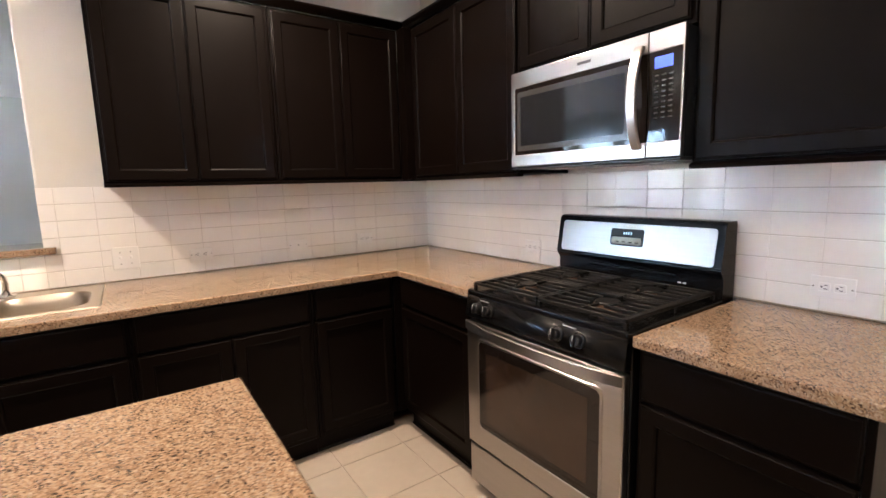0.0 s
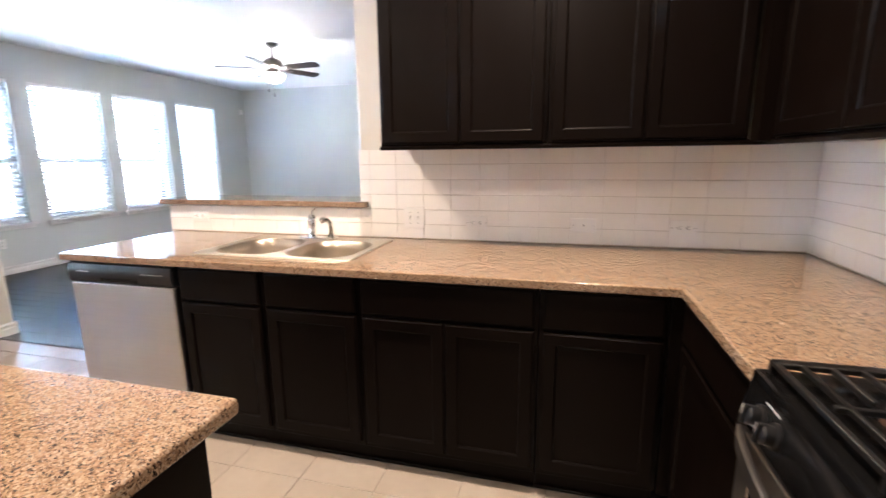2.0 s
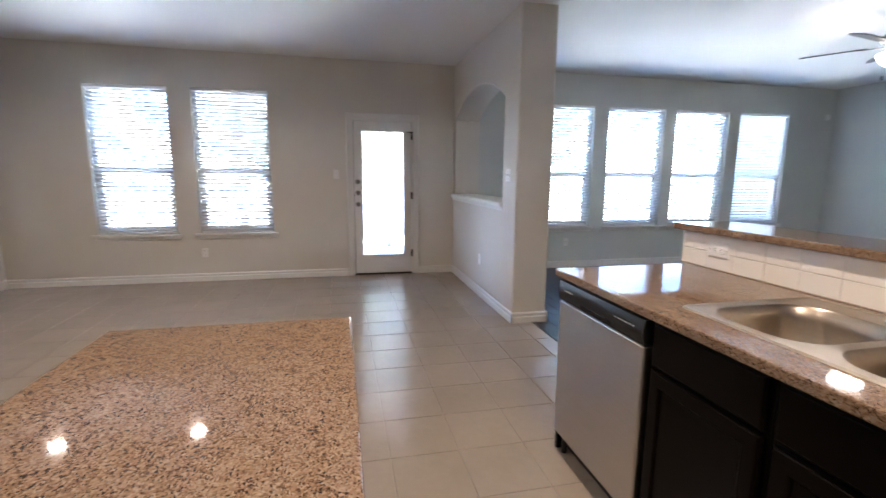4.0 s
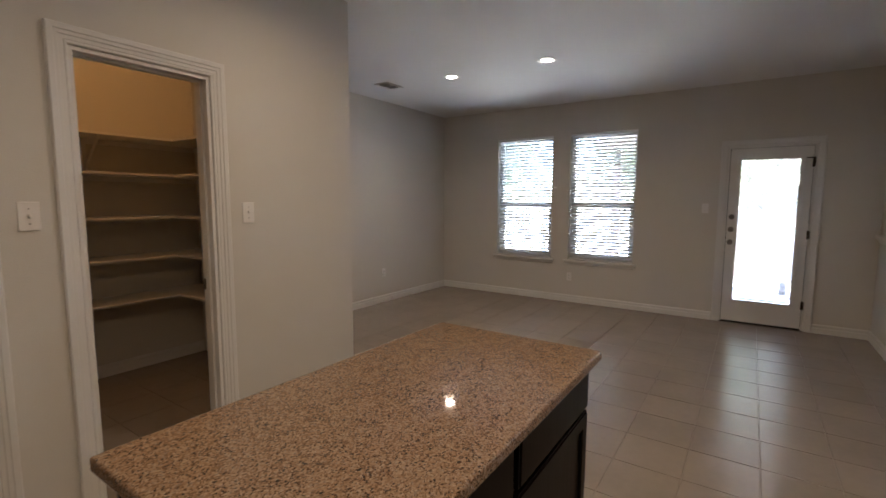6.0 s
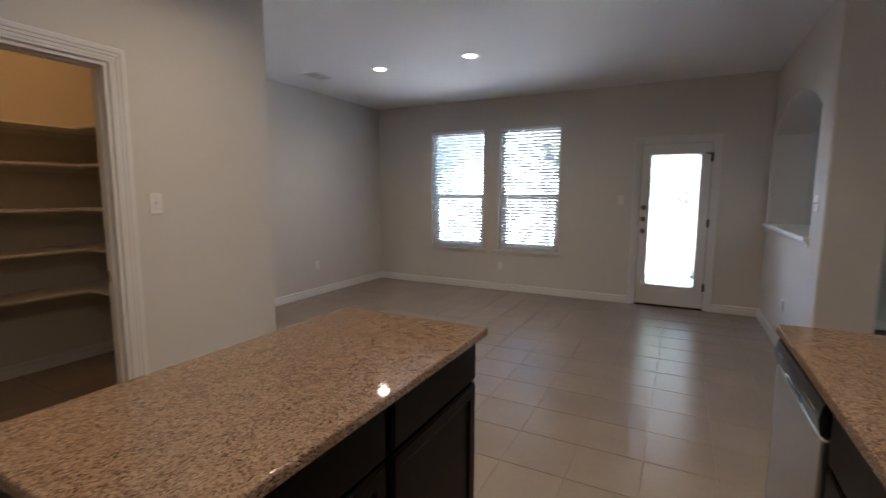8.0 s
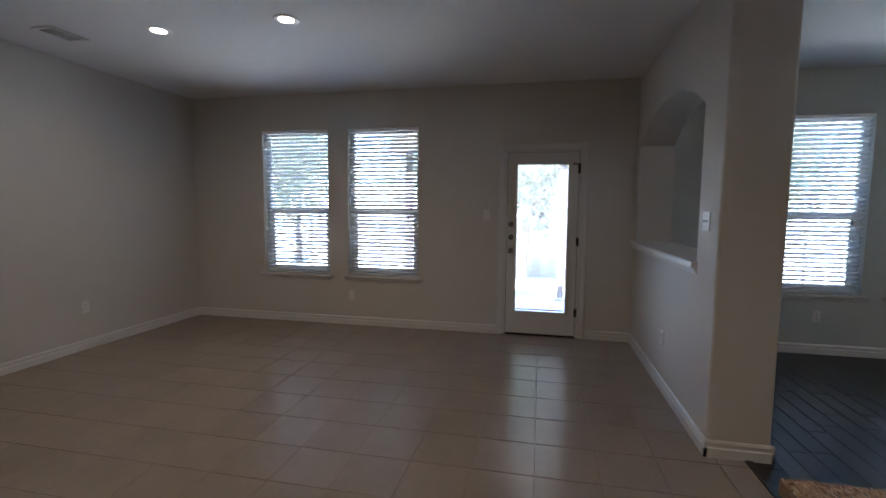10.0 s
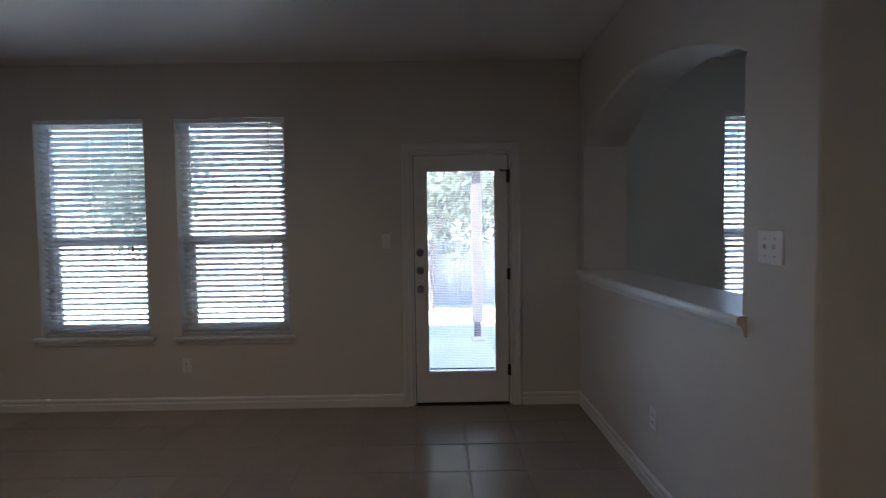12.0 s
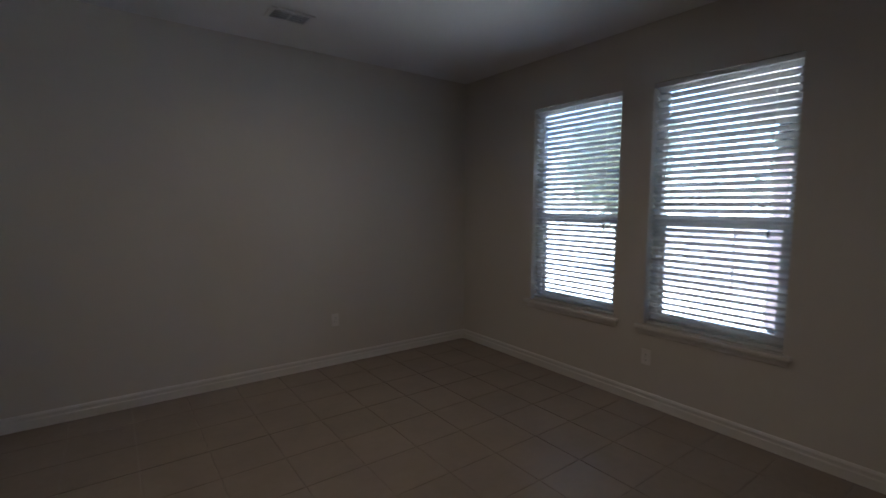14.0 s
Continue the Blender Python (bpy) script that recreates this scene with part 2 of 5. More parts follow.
def thing(name, at, label, category, group="", kind=""):
    """An empty at the thing's base; its parts are given in world coordinates."""
    ob = new(name)
    ob.empty_display_size = 0.05
    ob.location = at
    ORIGIN[ob] = Vector(at)
    return tagged(ob, label, category, group, kind)


def finish(bm, material, name, smooth=True, origin=None):
    if origin is not None:
        bmesh.ops.translate(bm, verts=bm.verts, vec=-origin)
    bmesh.ops.recalc_face_normals(bm, faces=bm.faces)
    me = bpy.data.meshes.new(name)
    bm.to_mesh(me)
    bm.free()
    me.materials.append(material)
    if smooth:
        flat = [max(abs(c) for c in p.normal) > 0.9995 for p in me.polygons]
        me.polygons.foreach_set("use_smooth", [True] * len(flat))
        me.set_sharp_from_angle(angle=radians(38))
        me.polygons.foreach_set("use_smooth", [not f for f in flat])
        me.update()
    return me


def part(name, bm, material, parent, label=""):
    o = ORIGIN[parent]
    ob = new(name, finish(bm, material, name, True, o))
    ob.parent = parent
    ORIGIN[ob] = o
    return tagged(ob, label)


def solo(name, bm, material, label, category, group="", kind="", at=None):
    """A thing that is one mesh."""
    if at is None:
        zs = [v.co.copy() for v in bm.verts]
        at = Vector((sum(v.x for v in zs) / len(zs), sum(v.y for v in zs) / len(zs), min(v.z for v in zs)))
    at = Vector(at)
    ob = new(name, finish(bm, material, name, True, at))
    ob.location = at
    ORIGIN[ob] = at
    return tagged(ob, label, category, group, kind)


def box(bm, x0, y0, z0, x1, y1, z1, bev=0.0, seg=1):
    x0, x1, y0, y1, z0, z1 = min(x0, x1), max(x0, x1), min(y0, y1), max(y0, y1), min(z0, z1), max(z0, z1)
    r = bmesh.ops.create_cube(bm, size=1.0, matrix=Matrix.LocRotScale(((x0 + x1) / 2, (y0 + y1) / 2, (z0 + z1) / 2), None, (x1 - x0, y1 - y0, z1 - z0)))
    if bev:
        es = list({e for v in r["verts"] for e in v.link_edges})
        bmesh.ops.bevel(bm, geom=es, offset=bev, segments=seg, affect="EDGES", profile=0.5)
    return bm


def bx(*a):
    return box(bmesh.new(), *a)


def cyl(bm, p0, p1, r0, r1=None, n=20):
    p0, p1 = Vector(p0), Vector(p1)
    d = p1 - p0
    q = d.to_track_quat("Z", "Y")
    bmesh.ops.create_cone(bm, cap_ends=True, segments=n, radius1=r0, radius2=r0 if r1 is None else r1, depth=d.length,
                          matrix=Matrix.LocRotScale((p0 + p1) / 2, q, None))
    return bm


def lathe(bm, profile, at, n=28, axis="Z", caps=True):
    """profile: (radius, height) rows, turned round the axis through at."""
    rings = []
    at = Vector(at)
    for r, h in profile:
        ring = []
        for k in range(n):
            a = 2 * math.pi * k / n
            c, s = r * math.cos(a), r * math.sin(a)
            p = {"Z": (c, s, h), "X": (h, c, s), "Y": (c, h, s)}[axis]
            ring.append(bm.verts.new(at + Vector(p)))
        rings.append(ring)
    for a, b in zip(rings, rings[1:]):
        for k in range(n):
            bm.faces.new((a[k], a[(k + 1) % n], b[(k + 1) % n], b[k]))
    for ring in (rings[0], rings[-1]) if caps else ():
        bm.faces.new(ring)
    return bm


def tube(bm, pts, r, n=12, flat=1.0):
    pts = [Vector(p) for p in pts]
    rings = []
    for i, p in enumerate(pts):
        d = (pts[min(i + 1, len(pts) - 1)] - pts[max(i - 1, 0)]).normalized()
        up = Vector((0, 0, 1)) if abs(d.z) < 0.9 else Vector((1, 0, 0))
        u = d.cross(up).normalized()
        v = d.cross(u).normalized()
        rings.append([bm.verts.new(p + r * (math.cos(2 * math.pi * k / n) * u + flat * math.sin(2 * math.pi * k / n) * v)) for k in range(n)])
    for a, b in zip(rings, rings[1:]):
        for k in range(n):
            bm.faces.new((a[k], a[(k + 1) % n], b[(k + 1) % n], b[k]))
    bm.faces.new(rings[0]), bm.faces.new(rings[-1])
    return bm


def strap(bm, pts, across, width, thick):
    """A flat bar with eased edges, swept along pts; across is the direction of its width."""
    pts, w = [Vector(p) for p in pts], Vector(across)
    sect = [(-0.5, -0.2), (-0.44, -0.5), (0.44, -0.5), (0.5, -0.2), (0.5, 0.2), (0.4, 0.5), (-0.4, 0.5), (-0.5, 0.2)]
    rings = []
    for i, p in enumerate(pts):
        d = (pts[min(i + 1, len(pts) - 1)] - pts[max(i - 1, 0)]).normalized()
        n = d.cross(w).normalized()
        rings.append([bm.verts.new(p + w * a * width + n * b * thick) for a, b in sect])
    for a, b in zip(rings, rings[1:]):
        for k in range(8):
            bm.faces.new((a[k], a[(k + 1) % 8], b[(k + 1) % 8], b[k]))
    bm.faces.new(rings[0]), bm.faces.new(rings[-1])
    return bm


def cells(us, vs, hole, w0, w1, plane, bev=0.0, seg=2):
    """A slab of thickness w0..w1 over the grid us x vs without the cells where hole(u, v) holds. plane: 'xz', 'yz' or 'xy'."""
    bm = bmesh.new()
    us, vs = sorted(set(us)), sorted(set(vs))
    solid = {(i, j): not hole((us[i] + us[i + 1]) / 2, (vs[j] + vs[j + 1]) / 2) for i in range(len(us) - 1) for j in range(len(vs) - 1)}

    def at(u, v, w):
        return {"xz": (u, w, v), "yz": (w, u, v), "xy": (u, v, w)}[plane]

    def quad(*ps):
        bm.faces.new([bm.verts.new(at(*p)) for p in ps])

    for (i, j), s in solid.items():
        if not s:
            continue
        a, b, c, d = us[i], us[i + 1], vs[j], vs[j + 1]
        for w in (w0, w1):
            quad((a, c, w), (b, c, w), (b, d, w), (a, d, w))
        if not solid.get((i - 1, j)):
            quad((a, c, w0), (a, d, w0), (a, d, w1), (a, c, w1))
        if not solid.get((i + 1, j)):
            quad((b, c, w0), (b, d, w0), (b, d, w1), (b, c, w1))
        if not solid.get((i, j - 1)):
            quad((a, c, w0), (b, c, w0), (b, c, w1), (a, c, w1))
        if not solid.get((i, j + 1)):
            quad((a, d, w0), (b, d, w0), (b, d, w1), (a, d, w1))
    bmesh.ops.remove_doubles(bm, verts=bm.verts, dist=0.0005)
    bmesh.ops.recalc_face_normals(bm, faces=bm.faces)
    if bev:
        es = [e for e in bm.edges if len(e.link_faces) == 2 and e.calc_face_angle() > 1.0]
        bmesh.ops.bevel(bm, geom=es, offset=bev, segments=seg, affect="EDGES", profile=0.5)
    return bm


def wall(name, label, plane, w0, w1, us, openings, material, z0=0.0, z1=CEIL, bev=0.0):
    """openings: (u0, u1, z0, z1) rows."""
    bps, zps = list(us), [z0, z1]
    for a, b, c, d in openings:
        bps += [a, b]
        zps += [c, d]
    bm = cells(bps, zps, lambda u, v: any(a < u < b and c < v < d for a, b, c, d in openings), w0, w1, plane, bev, 3)
    return solo(name, bm, material, label, "wall", kind="structure")


def panel(w, h, t=0.02, stile=0.055, step=0.008, depth=0.009):
    """A cabinet door: front towards -y, from (0, 0, 0) to (w, 0, h); a frame with a sunken flat field."""
    bm = bmesh.new()
    box(bm, 0, -t + 0.005, 0, w, 0, h)
    front = [f for f in bm.faces if f.calc_center_median().y < -t + 0.0051][0]
    outer = list(front.edges)
    bmesh.ops.inset_region(bm, faces=[front], thickness=0.007, depth=0)
    bmesh.ops.inset_region(bm, faces=[front], thickness=0.0025, depth=0.005)
    outer += list(front.edges)
    if stile:
        bmesh.ops.inset_region(bm, faces=[front], thickness=stile, depth=0)
        bmesh.ops.inset_region(bm, faces=[front], thickness=step, depth=-depth * 0.45)
        bmesh.ops.inset_region(bm, faces=[front], thickness=0.002, depth=-depth * 0.55)
    bmesh.ops.bevel(bm, geom=[e for e in outer if e.is_valid], offset=0.002, segments=2, affect="EDGES", profile=0.5)
    return bm


def turned(bm, x, y, z, rz=0):
    bm.transform(pose(x, y, z, 0, 0, rz))
    return bm


def strip(bm, profile, p0, p1, out):
    """A moulding with the profile (height, protrusion) run along p0 to p1 on a wall whose free side is out."""
    p0, p1, out = Vector(p0), Vector(p1), Vector(out)
    loops = [[bm.verts.new(p + out * d + Vector((0, 0, h))) for h, d in profile] for p in (p0, p1)]
    for k in range(len(profile)):
        a, b = k, (k + 1) % len(profile)
        bm.faces.new((loops[0][a], loops[0][b], loops[1][b], loops[1][a]))
    bm.faces.new(loops[0]), bm.faces.new(loops[1])


BASE = [(0, 0), (0, 0.015), (0.055, 0.015), (0.062, 0.011), (0.074, 0.011), (0.081, 0.014), (0.09, 0.012), (0.1, 0.005), (0.1, 0)]


def baseboard(label, *runs):
    bm = bmesh.new()
    for p0, p1, out in runs:
        strip(bm, BASE, (*p0, 0.0), (*p1, 0.0), (*out, 0))
    return solo("baseboard", bm, M_TRIM, label, "baseboard", kind="structure")


def casing(a0, a1, top, face, plane, side, width=0.075):
    """Stepped casing round an opening a0..a1 up to top, on the wall face; side: the way it stands out."""
    bm = bmesh.new()
    prof = [(0.002, 0), (0.002, 0.008), (0.006, 0.012), (0.013, 0.012), (0.016, 0.008), (0.019, 0.011), (0.034, 0.0125), (0.036, 0.017), (0.05, 0.018), (0.053, 0.0225), (width - 0.005, 0.023), (width, 0.018), (width, 0)]

    def at(a, h, z):
        return (a, face + side * h, z) if plane == "xz" else (face + side * h, a, z)

    rows = [[bm.verts.new(at(a, h, z)) for a, z in ((a0 - d, 0), (a0 - d, top + d), (a1 + d, top + d), (a1 + d, 0))] for d, h in prof]
    for r, s in zip(rows, rows[1:] + rows[:1]):
        for k in range(3):
            bm.faces.new((r[k], r[k + 1], s[k + 1], s[k]))
    for k in (0, 3):
        bm.faces.new([r[k] for r in rows])
    return bm


# ---- the setting ----
XW, YS, YN, XE = -7.645, -5.567, 6.17, 0.0
YP, XP = -3.70, -3.68           # kitchen face and free corner of the pantry wall
COL_X, COL_S, COL_N = -5.322, -0.228, 0.105
DOOR_Y0, DOOR_Y1, DOOR_TOP = -1.588, -0.781, 2.055
DIN_WIN = [(-4.575, -3.705), (-3.455, -2.585)]
LIV_WIN = [(0.94, 1.86), (2.09, 3.03), (3.22, 4.15), (4.37, 5.29)]
WIN_Z0, WIN_Z1 = 0.60, 2.345
PAN = (-2.682, -2.086)
LAU = (-1.747, -0.987)
ODOOR_TOP = 2.06

win_open = [(a, b, WIN_Z0, WIN_Z1) for a, b in DIN_WIN]
wall("wall_west_dining", "greige painted drywall with two windows and a glazed door", "yz", XW - 0.15, XW, (YS - 0.15, -0.05),
     win_open + [(DOOR_Y0, DOOR_Y1, 0, DOOR_TOP)], M_WALL)
wall("wall_west_living", "blue-grey painted drywall with four tall windows", "yz", XW - 0.15, XW, (-0.05, YN + 0.15),
     [(a, b, WIN_Z0, WIN_Z1) for a, b in LIV_WIN], M_LIVING)
wall("wall_north_living", "blue-grey painted drywall of the living room", "xz", YN, YN + 0.15, (XW, 0.15), [], M_LIVING)
wall("wall_south", "greige painted drywall of the dining side", "xz", YS - 0.15, YS, (XW, 0.15), [], M_WALL)
wall("wall_east", "cream painted drywall behind the range", "yz", XE + 0.009, XE + 0.15, (YS, YN), [], M_WALL)
wall("wall_north_kitchen", "greige painted drywall above the tiled splashback", "xz", 0.009, 0.12, (-2.19, XE + 0.009), [], M_WALL, bev=0.012)
wall("half_wall", "low drywall partition carrying the granite bar ledge", "xz", 0.009, 0.12, (-3.53, -2.19), [], M_WALL, 0, 1.083)
wall("wall_pantry", "greige painted drywall with pantry and laundry doorways", "xz", YP - 0.12, YP, (XP, XE + 0.009),
     [(PAN[0], PAN[1], 0, ODOOR_TOP), (LAU[0], LAU[1], 0, ODOOR_TOP)], M_WALL)
wall("wall_dining_east", "greige painted drywall beside the pantry", "yz", XP, XP + 0.12, (YS, YP - 0.12), [], M_WALL)
wall("wall_laundry", "drywall partition between pantry and laundry room", "yz", -1.95, -1.875, (YS, YP - 0.12), [], M_WALL)


def niche_wall():
    """The thick wall with the arched opening over a sill, ending in a column."""
    x0, x1, sill, spring, rise = -7.54, -5.665, 1.06, 2.06, 0.265
    half = (x1 - x0) / 2
    rad = (half * half + rise * rise) / (2 * rise)
    mid = (x0 + x1) / 2
    n = 28
    xs = [x0 + (x1 - x0) * k / n for k in range(n + 1)]
    zs = [spring + rise - rad + math.sqrt(rad * rad - (x - mid) ** 2) for x in xs]
    bm = bmesh.new()

    def quad(*ps):
        bm.faces.new([bm.verts.new(p) for p in ps])

    s, e = COL_S, COL_N
    for y in (s, e):
        for k in range(n):
            a, b = xs[k], xs[k + 1]
            quad((a, y, zs[k]), (b, y, zs[k + 1]), (b, y, CEIL), (a, y, CEIL))
            quad((a, y, 0), (b, y, 0), (b, y, sill), (a, y, sill))
        for a, b in ((XW, x0), (x1, COL_X)):
            for c, d in ((0, sill), (sill, spring), (spring, CEIL)):
                quad((a, y, c), (b, y, c), (b, y, d), (a, y, d))
    for k in range(n):
        quad((xs[k], s, zs[k]), (xs[k + 1], s, zs[k + 1]), (xs[k + 1], e, zs[k + 1]), (xs[k], e, zs[k]))
        quad((xs[k], s, sill), (xs[k + 1], s, sill), (xs[k + 1], e, sill), (xs[k], e, sill))
    for x in (x0, x1):
        quad((x, s, sill), (x, e, sill), (x, e, spring), (x, s, spring))
    for c, d in ((0, sill), (sill, spring), (spring, CEIL)):
        quad((COL_X, s, c), (COL_X, e, c), (COL_X, e, d), (COL_X, s, d))
    bmesh.ops.remove_doubles(bm, verts=bm.verts, dist=0.0005)
    bmesh.ops.recalc_face_normals(bm, faces=bm.faces)
    es = [ed for ed in bm.edges if len(ed.link_faces) == 2 and ed.calc_face_angle() > 1.2 and min(v.co.z for v in ed.verts) > sill + 0.001]
    es += [ed for ed in bm.edges if len(ed.link_faces) == 2 and ed.calc_face_angle() > 1.2 and abs(ed.verts[0].co.x - COL_X) < 1e-4 and ed not in es]
    bmesh.ops.bevel(bm, geom=es, offset=0.016, segments=3, affect="EDGES", profile=0.5)
    ob = solo("wall_niche", bm, M_WALL, "thick greige wall with arched pass-through and bullnose column", "wall", kind="structure")
    bm = bmesh.new()
    prof = [(-0.046, 0), (-0.046, 0.007), (-0.038, 0.009), (-0.02, 0.013), (-0.012, 0.019), (-0.012, 0.023), (-0.002, 0.024), (-0.002, 0.036), (0.012, 0.039), (0.027, 0.037), (0.034, 0.030), (0.034, 0)]
    strip(bm, [(h, d) for h, d in prof], (XW + 0.004, COL_S, sill), (x1 + 0.025, COL_S, sill), (0, -1, 0))
    box(bm, x0 + 0.002, COL_S - 0.004, sill + 0.002, x1 - 0.002, COL_N + 0.02, sill + 0.034, 0.004)
    return ob, solo("niche_sill", bm, M_TRIM, "white painted moulded sill of the arched opening", "sill", kind="structure")


niche_wall()
solo("ceiling", bx(XW - 0.15, YS - 0.15, CEIL, 0.15, YN + 0.15, CEIL + 0.12), M_CEIL, "white lightly textured flat drywall ceiling", "ceiling", kind="structure")
floor_tiles = thing("floor", (-4, -2.5, 0), "beige square ceramic tile floor with narrow grout lines", "floor", kind="structure")
part("grout_bed", bx(XW - 0.15, YS - 0.15, -0.1, 0.15, 0.0, -0.004), M_GROUT, floor_tiles, "grey-brown grout")
floor_wood = thing("floor_living", (-4, 3, 0), "dark espresso hardwood plank floor of the living room", "floor", kind="structure")
part("subfloor", bx(XW - 0.15, 0.0, -0.1, 0.15, YN + 0.15, -0.004), M_WOOD, floor_wood)
solo("threshold_strip", bx(COL_X - 0.0, -0.03, -0.003, -3.53, 0.012, 0.007, 0.003), M_WOOD, "dark wooden reducer strip between tile and hardwood", "threshold", kind="structure")

baseboard("white stepped baseboard of the dining room", ((XW, YS), (XW, DOOR_Y0 - 0.078), (1, 0)), ((XW, DOOR_Y1 + 0.078), (XW, COL_S), (1, 0)),
          ((XW, COL_S), (COL_X + 0.015, COL_S), (0, -1)), ((COL_X, COL_S - 0.015), (COL_X, COL_N + 0.015), (1, 0)), ((XW, YS), (XP, YS), (0, 1)), ((XP, YS), (XP, YP + 0.015), (-1, 0)),
          ((XP - 0.015, YP), (PAN[0] - 0.078, YP), (0, 1)), ((PAN[1] + 0.078, YP), (LAU[0] - 0.078, YP), (0, 1)), ((LAU[1] + 0.078, YP), (XE, YP), (0, 1)))
baseboard("white baseboard of the living room", ((XW, COL_N), (XW, YN), (1, 0)), ((XW, YN), (XE, YN), (0, -1)), ((XW, COL_N), (COL_X + 0.015, COL_N), (0, 1)))
baseboard("white baseboard of laundry and pantry", ((-1.875, YS), (XE, YS), (0, 1)), ((XP + 0.12, YS), (-1.95, YS), (0, 1)), ((-1.875, YS), (-1.875, YP - 0.14), (1, 0)))

# ---- windows, blinds, doors ----


def window(name, y0, y1, label):
    w = thing(name, (XW - 0.1, (y0 + y1) / 2, WIN_Z0), label, "window", kind="structure")
    xo, xi = XW - 0.145, XW - 0.085
    mid = (WIN_Z0 + WIN_Z1) / 2 - 0.11
    bm = cells((y0, y0 + 0.045, y1 - 0.045, y1), (WIN_Z0, WIN_Z0 + 0.05, WIN_Z1 - 0.045, WIN_Z1),
               lambda u, v: y0 + 0.045 < u < y1 - 0.045 and WIN_Z0 + 0.05 < v < WIN_Z1 - 0.045, xo, xi, "yz", 0.004)
    part("window_frame", bm, M_VINYL, w)
    part("meeting_rail", bx(xo + 0.012, y0 + 0.045, mid - 0.03, xi - 0.006, y1 - 0.045, mid + 0.03, 0.004), M_VINYL, w)
    lo = cells((y0 + 0.045, y0 + 0.08, y1 - 0.08, y1 - 0.045), (WIN_Z0 + 0.05, WIN_Z0 + 0.09, mid - 0.03),
               lambda u, v: y0 + 0.08 < u < y1 - 0.08 and v > WIN_Z0 + 0.09, xo + 0.02, xi - 0.012, "yz", 0.003)
    part("lower_sash", lo, M_VINYL, w)
    for z0, z1, dx in ((WIN_Z0 + 0.09, mid - 0.03, 0.032), (mid + 0.03, WIN_Z1 - 0.045, 0.02)):
        p = part("pane", bx(xo + dx, y0 + 0.046, z0, xo + dx + 0.005, y1 - 0.046, z1), M_GLASS, w, "clear glass pane")
        p.visible_shadow = False
    sill = bx(XW - 0.085, y0 + 0.002, WIN_Z0 - 0.002, XW + 0.001, y1 - 0.002, WIN_Z0 + 0.006)
    box(sill, XW + 0.001, y0 - 0.05, WIN_Z0 - 0.022, XW + 0.045, y1 + 0.05, WIN_Z0 + 0.006, 0.005, 2)
    part("window_sill", sill, M_TRIM, w, "white painted stool")
    part("apron", bx(XW + 0.001, y0 - 0.03, WIN_Z0 - 0.062, XW + 0.016, y1 + 0.03, WIN_Z0 - 0.022, 0.003), M_TRIM, w)
    return w


def blind(y0, y1, label, group, tilt):
    zt, zb = WIN_Z1 - 0.004, WIN_Z0 + 0.012
    x = XW - 0.042
    b = thing("window_blind", (x, (y0 + y1) / 2, zb), label, "blind", group)
    part("head_rail", bx(x - 0.028, y0 + 0.006, zt - 0.03, x + 0.028, y1 - 0.006, zt, 0.003), M_BLIND, b)
    part("valance", bx(x + 0.030, y0 + 0.003, zt - 0.034, x + 0.040, y1 - 0.003, zt + 0.001, 0.003), M_BLIND, b)
    part("bottom_rail", bx(x - 0.025, y0 + 0.012, zb, x + 0.025, y1 - 0.012, zb + 0.016, 0.004), M_BLIND, b)
    bm = bmesh.new()
    rows = [bm.verts.new((dx, s * (y1 - y0 - 0.024) / 2, dz)) for s in (-1, 1) for dx, dz in ((-0.025, -0.0015), (-0.012, 0.0005), (0, 0.0012), (0.012, 0.0005), (0.025, -0.0015), (0.025, 0.0011), (0.012, 0.0031), (0, 0.0038), (-0.012, 0.0031), (-0.025, 0.0011))]
    for k in range(10):
        bm.faces.new((rows[k], rows[(k + 1) % 10], rows[10 + (k + 1) % 10], rows[10 + k]))
    bm.faces.new(rows[:10]), bm.faces.new(rows[10:])
    me = finish(bm, M_BLIND, "slat")
    z = zt - 0.05
    i = 0
    while z > zb + 0.022:
        s = new("slat", me)
        s.parent = b
        s.location = Vector((x, (y0 + y1) / 2, z)) - ORIGIN[b]
        s.rotation_euler = (0, radians(tilt + 1.5 * math.sin(i * 2.3)), 0)
        z -= 0.0445
        i += 1
    for f in (0.14, 0.5, 0.86):
        y = y0 + (y1 - y0) * f
        for dx in (-0.026, 0.026):
            part("ladder_cord", cyl(bmesh.new(), (x + dx, y, zb + 0.01), (x + dx, y, zt - 0.04), 0.0011, n=5), M_BLIND, b)
    part("tilt_wand", cyl(bmesh.new(), (x + 0.034, y0 + 0.11, zt - 0.62), (x + 0.034, y0 + 0.11, zt - 0.06), 0.004, n=8), M_PLASTIC, b)
    part("lift_cord", cyl(bmesh.new(), (x + 0.036, y1 - 0.12, zt - 1.0), (x + 0.036, y1 - 0.12, zt - 0.06), 0.0014, n=5), M_BLIND, b)
    part("cord_tassel", lathe(bmesh.new(), [(0.002, 0.05), (0.006, 0.04), (0.011, 0.0), (0.004, -0.002)], (x + 0.036, y1 - 0.12, zt - 1.05), 10), M_NICKEL, b)
    return b


for k, (a, b) in enumerate(DIN_WIN):
    window("window_%d" % (k + 1), a, b, "white single-hung vinyl window overlooking the backyard")
    blind(a, b, "white two-inch horizontal blind, lowered with slats open", "dining window blinds", -31)
for k, (a, b) in enumerate(LIV_WIN):
    window("window_%d" % (k + 3), a, b, "tall white single-hung living room window")
    blind(a, b, "white horizontal blind lowered with slats open" if k < 3 else "white horizontal blind lowered with slats nearly closed", "living window blinds", -29 if k < 3 else -42)


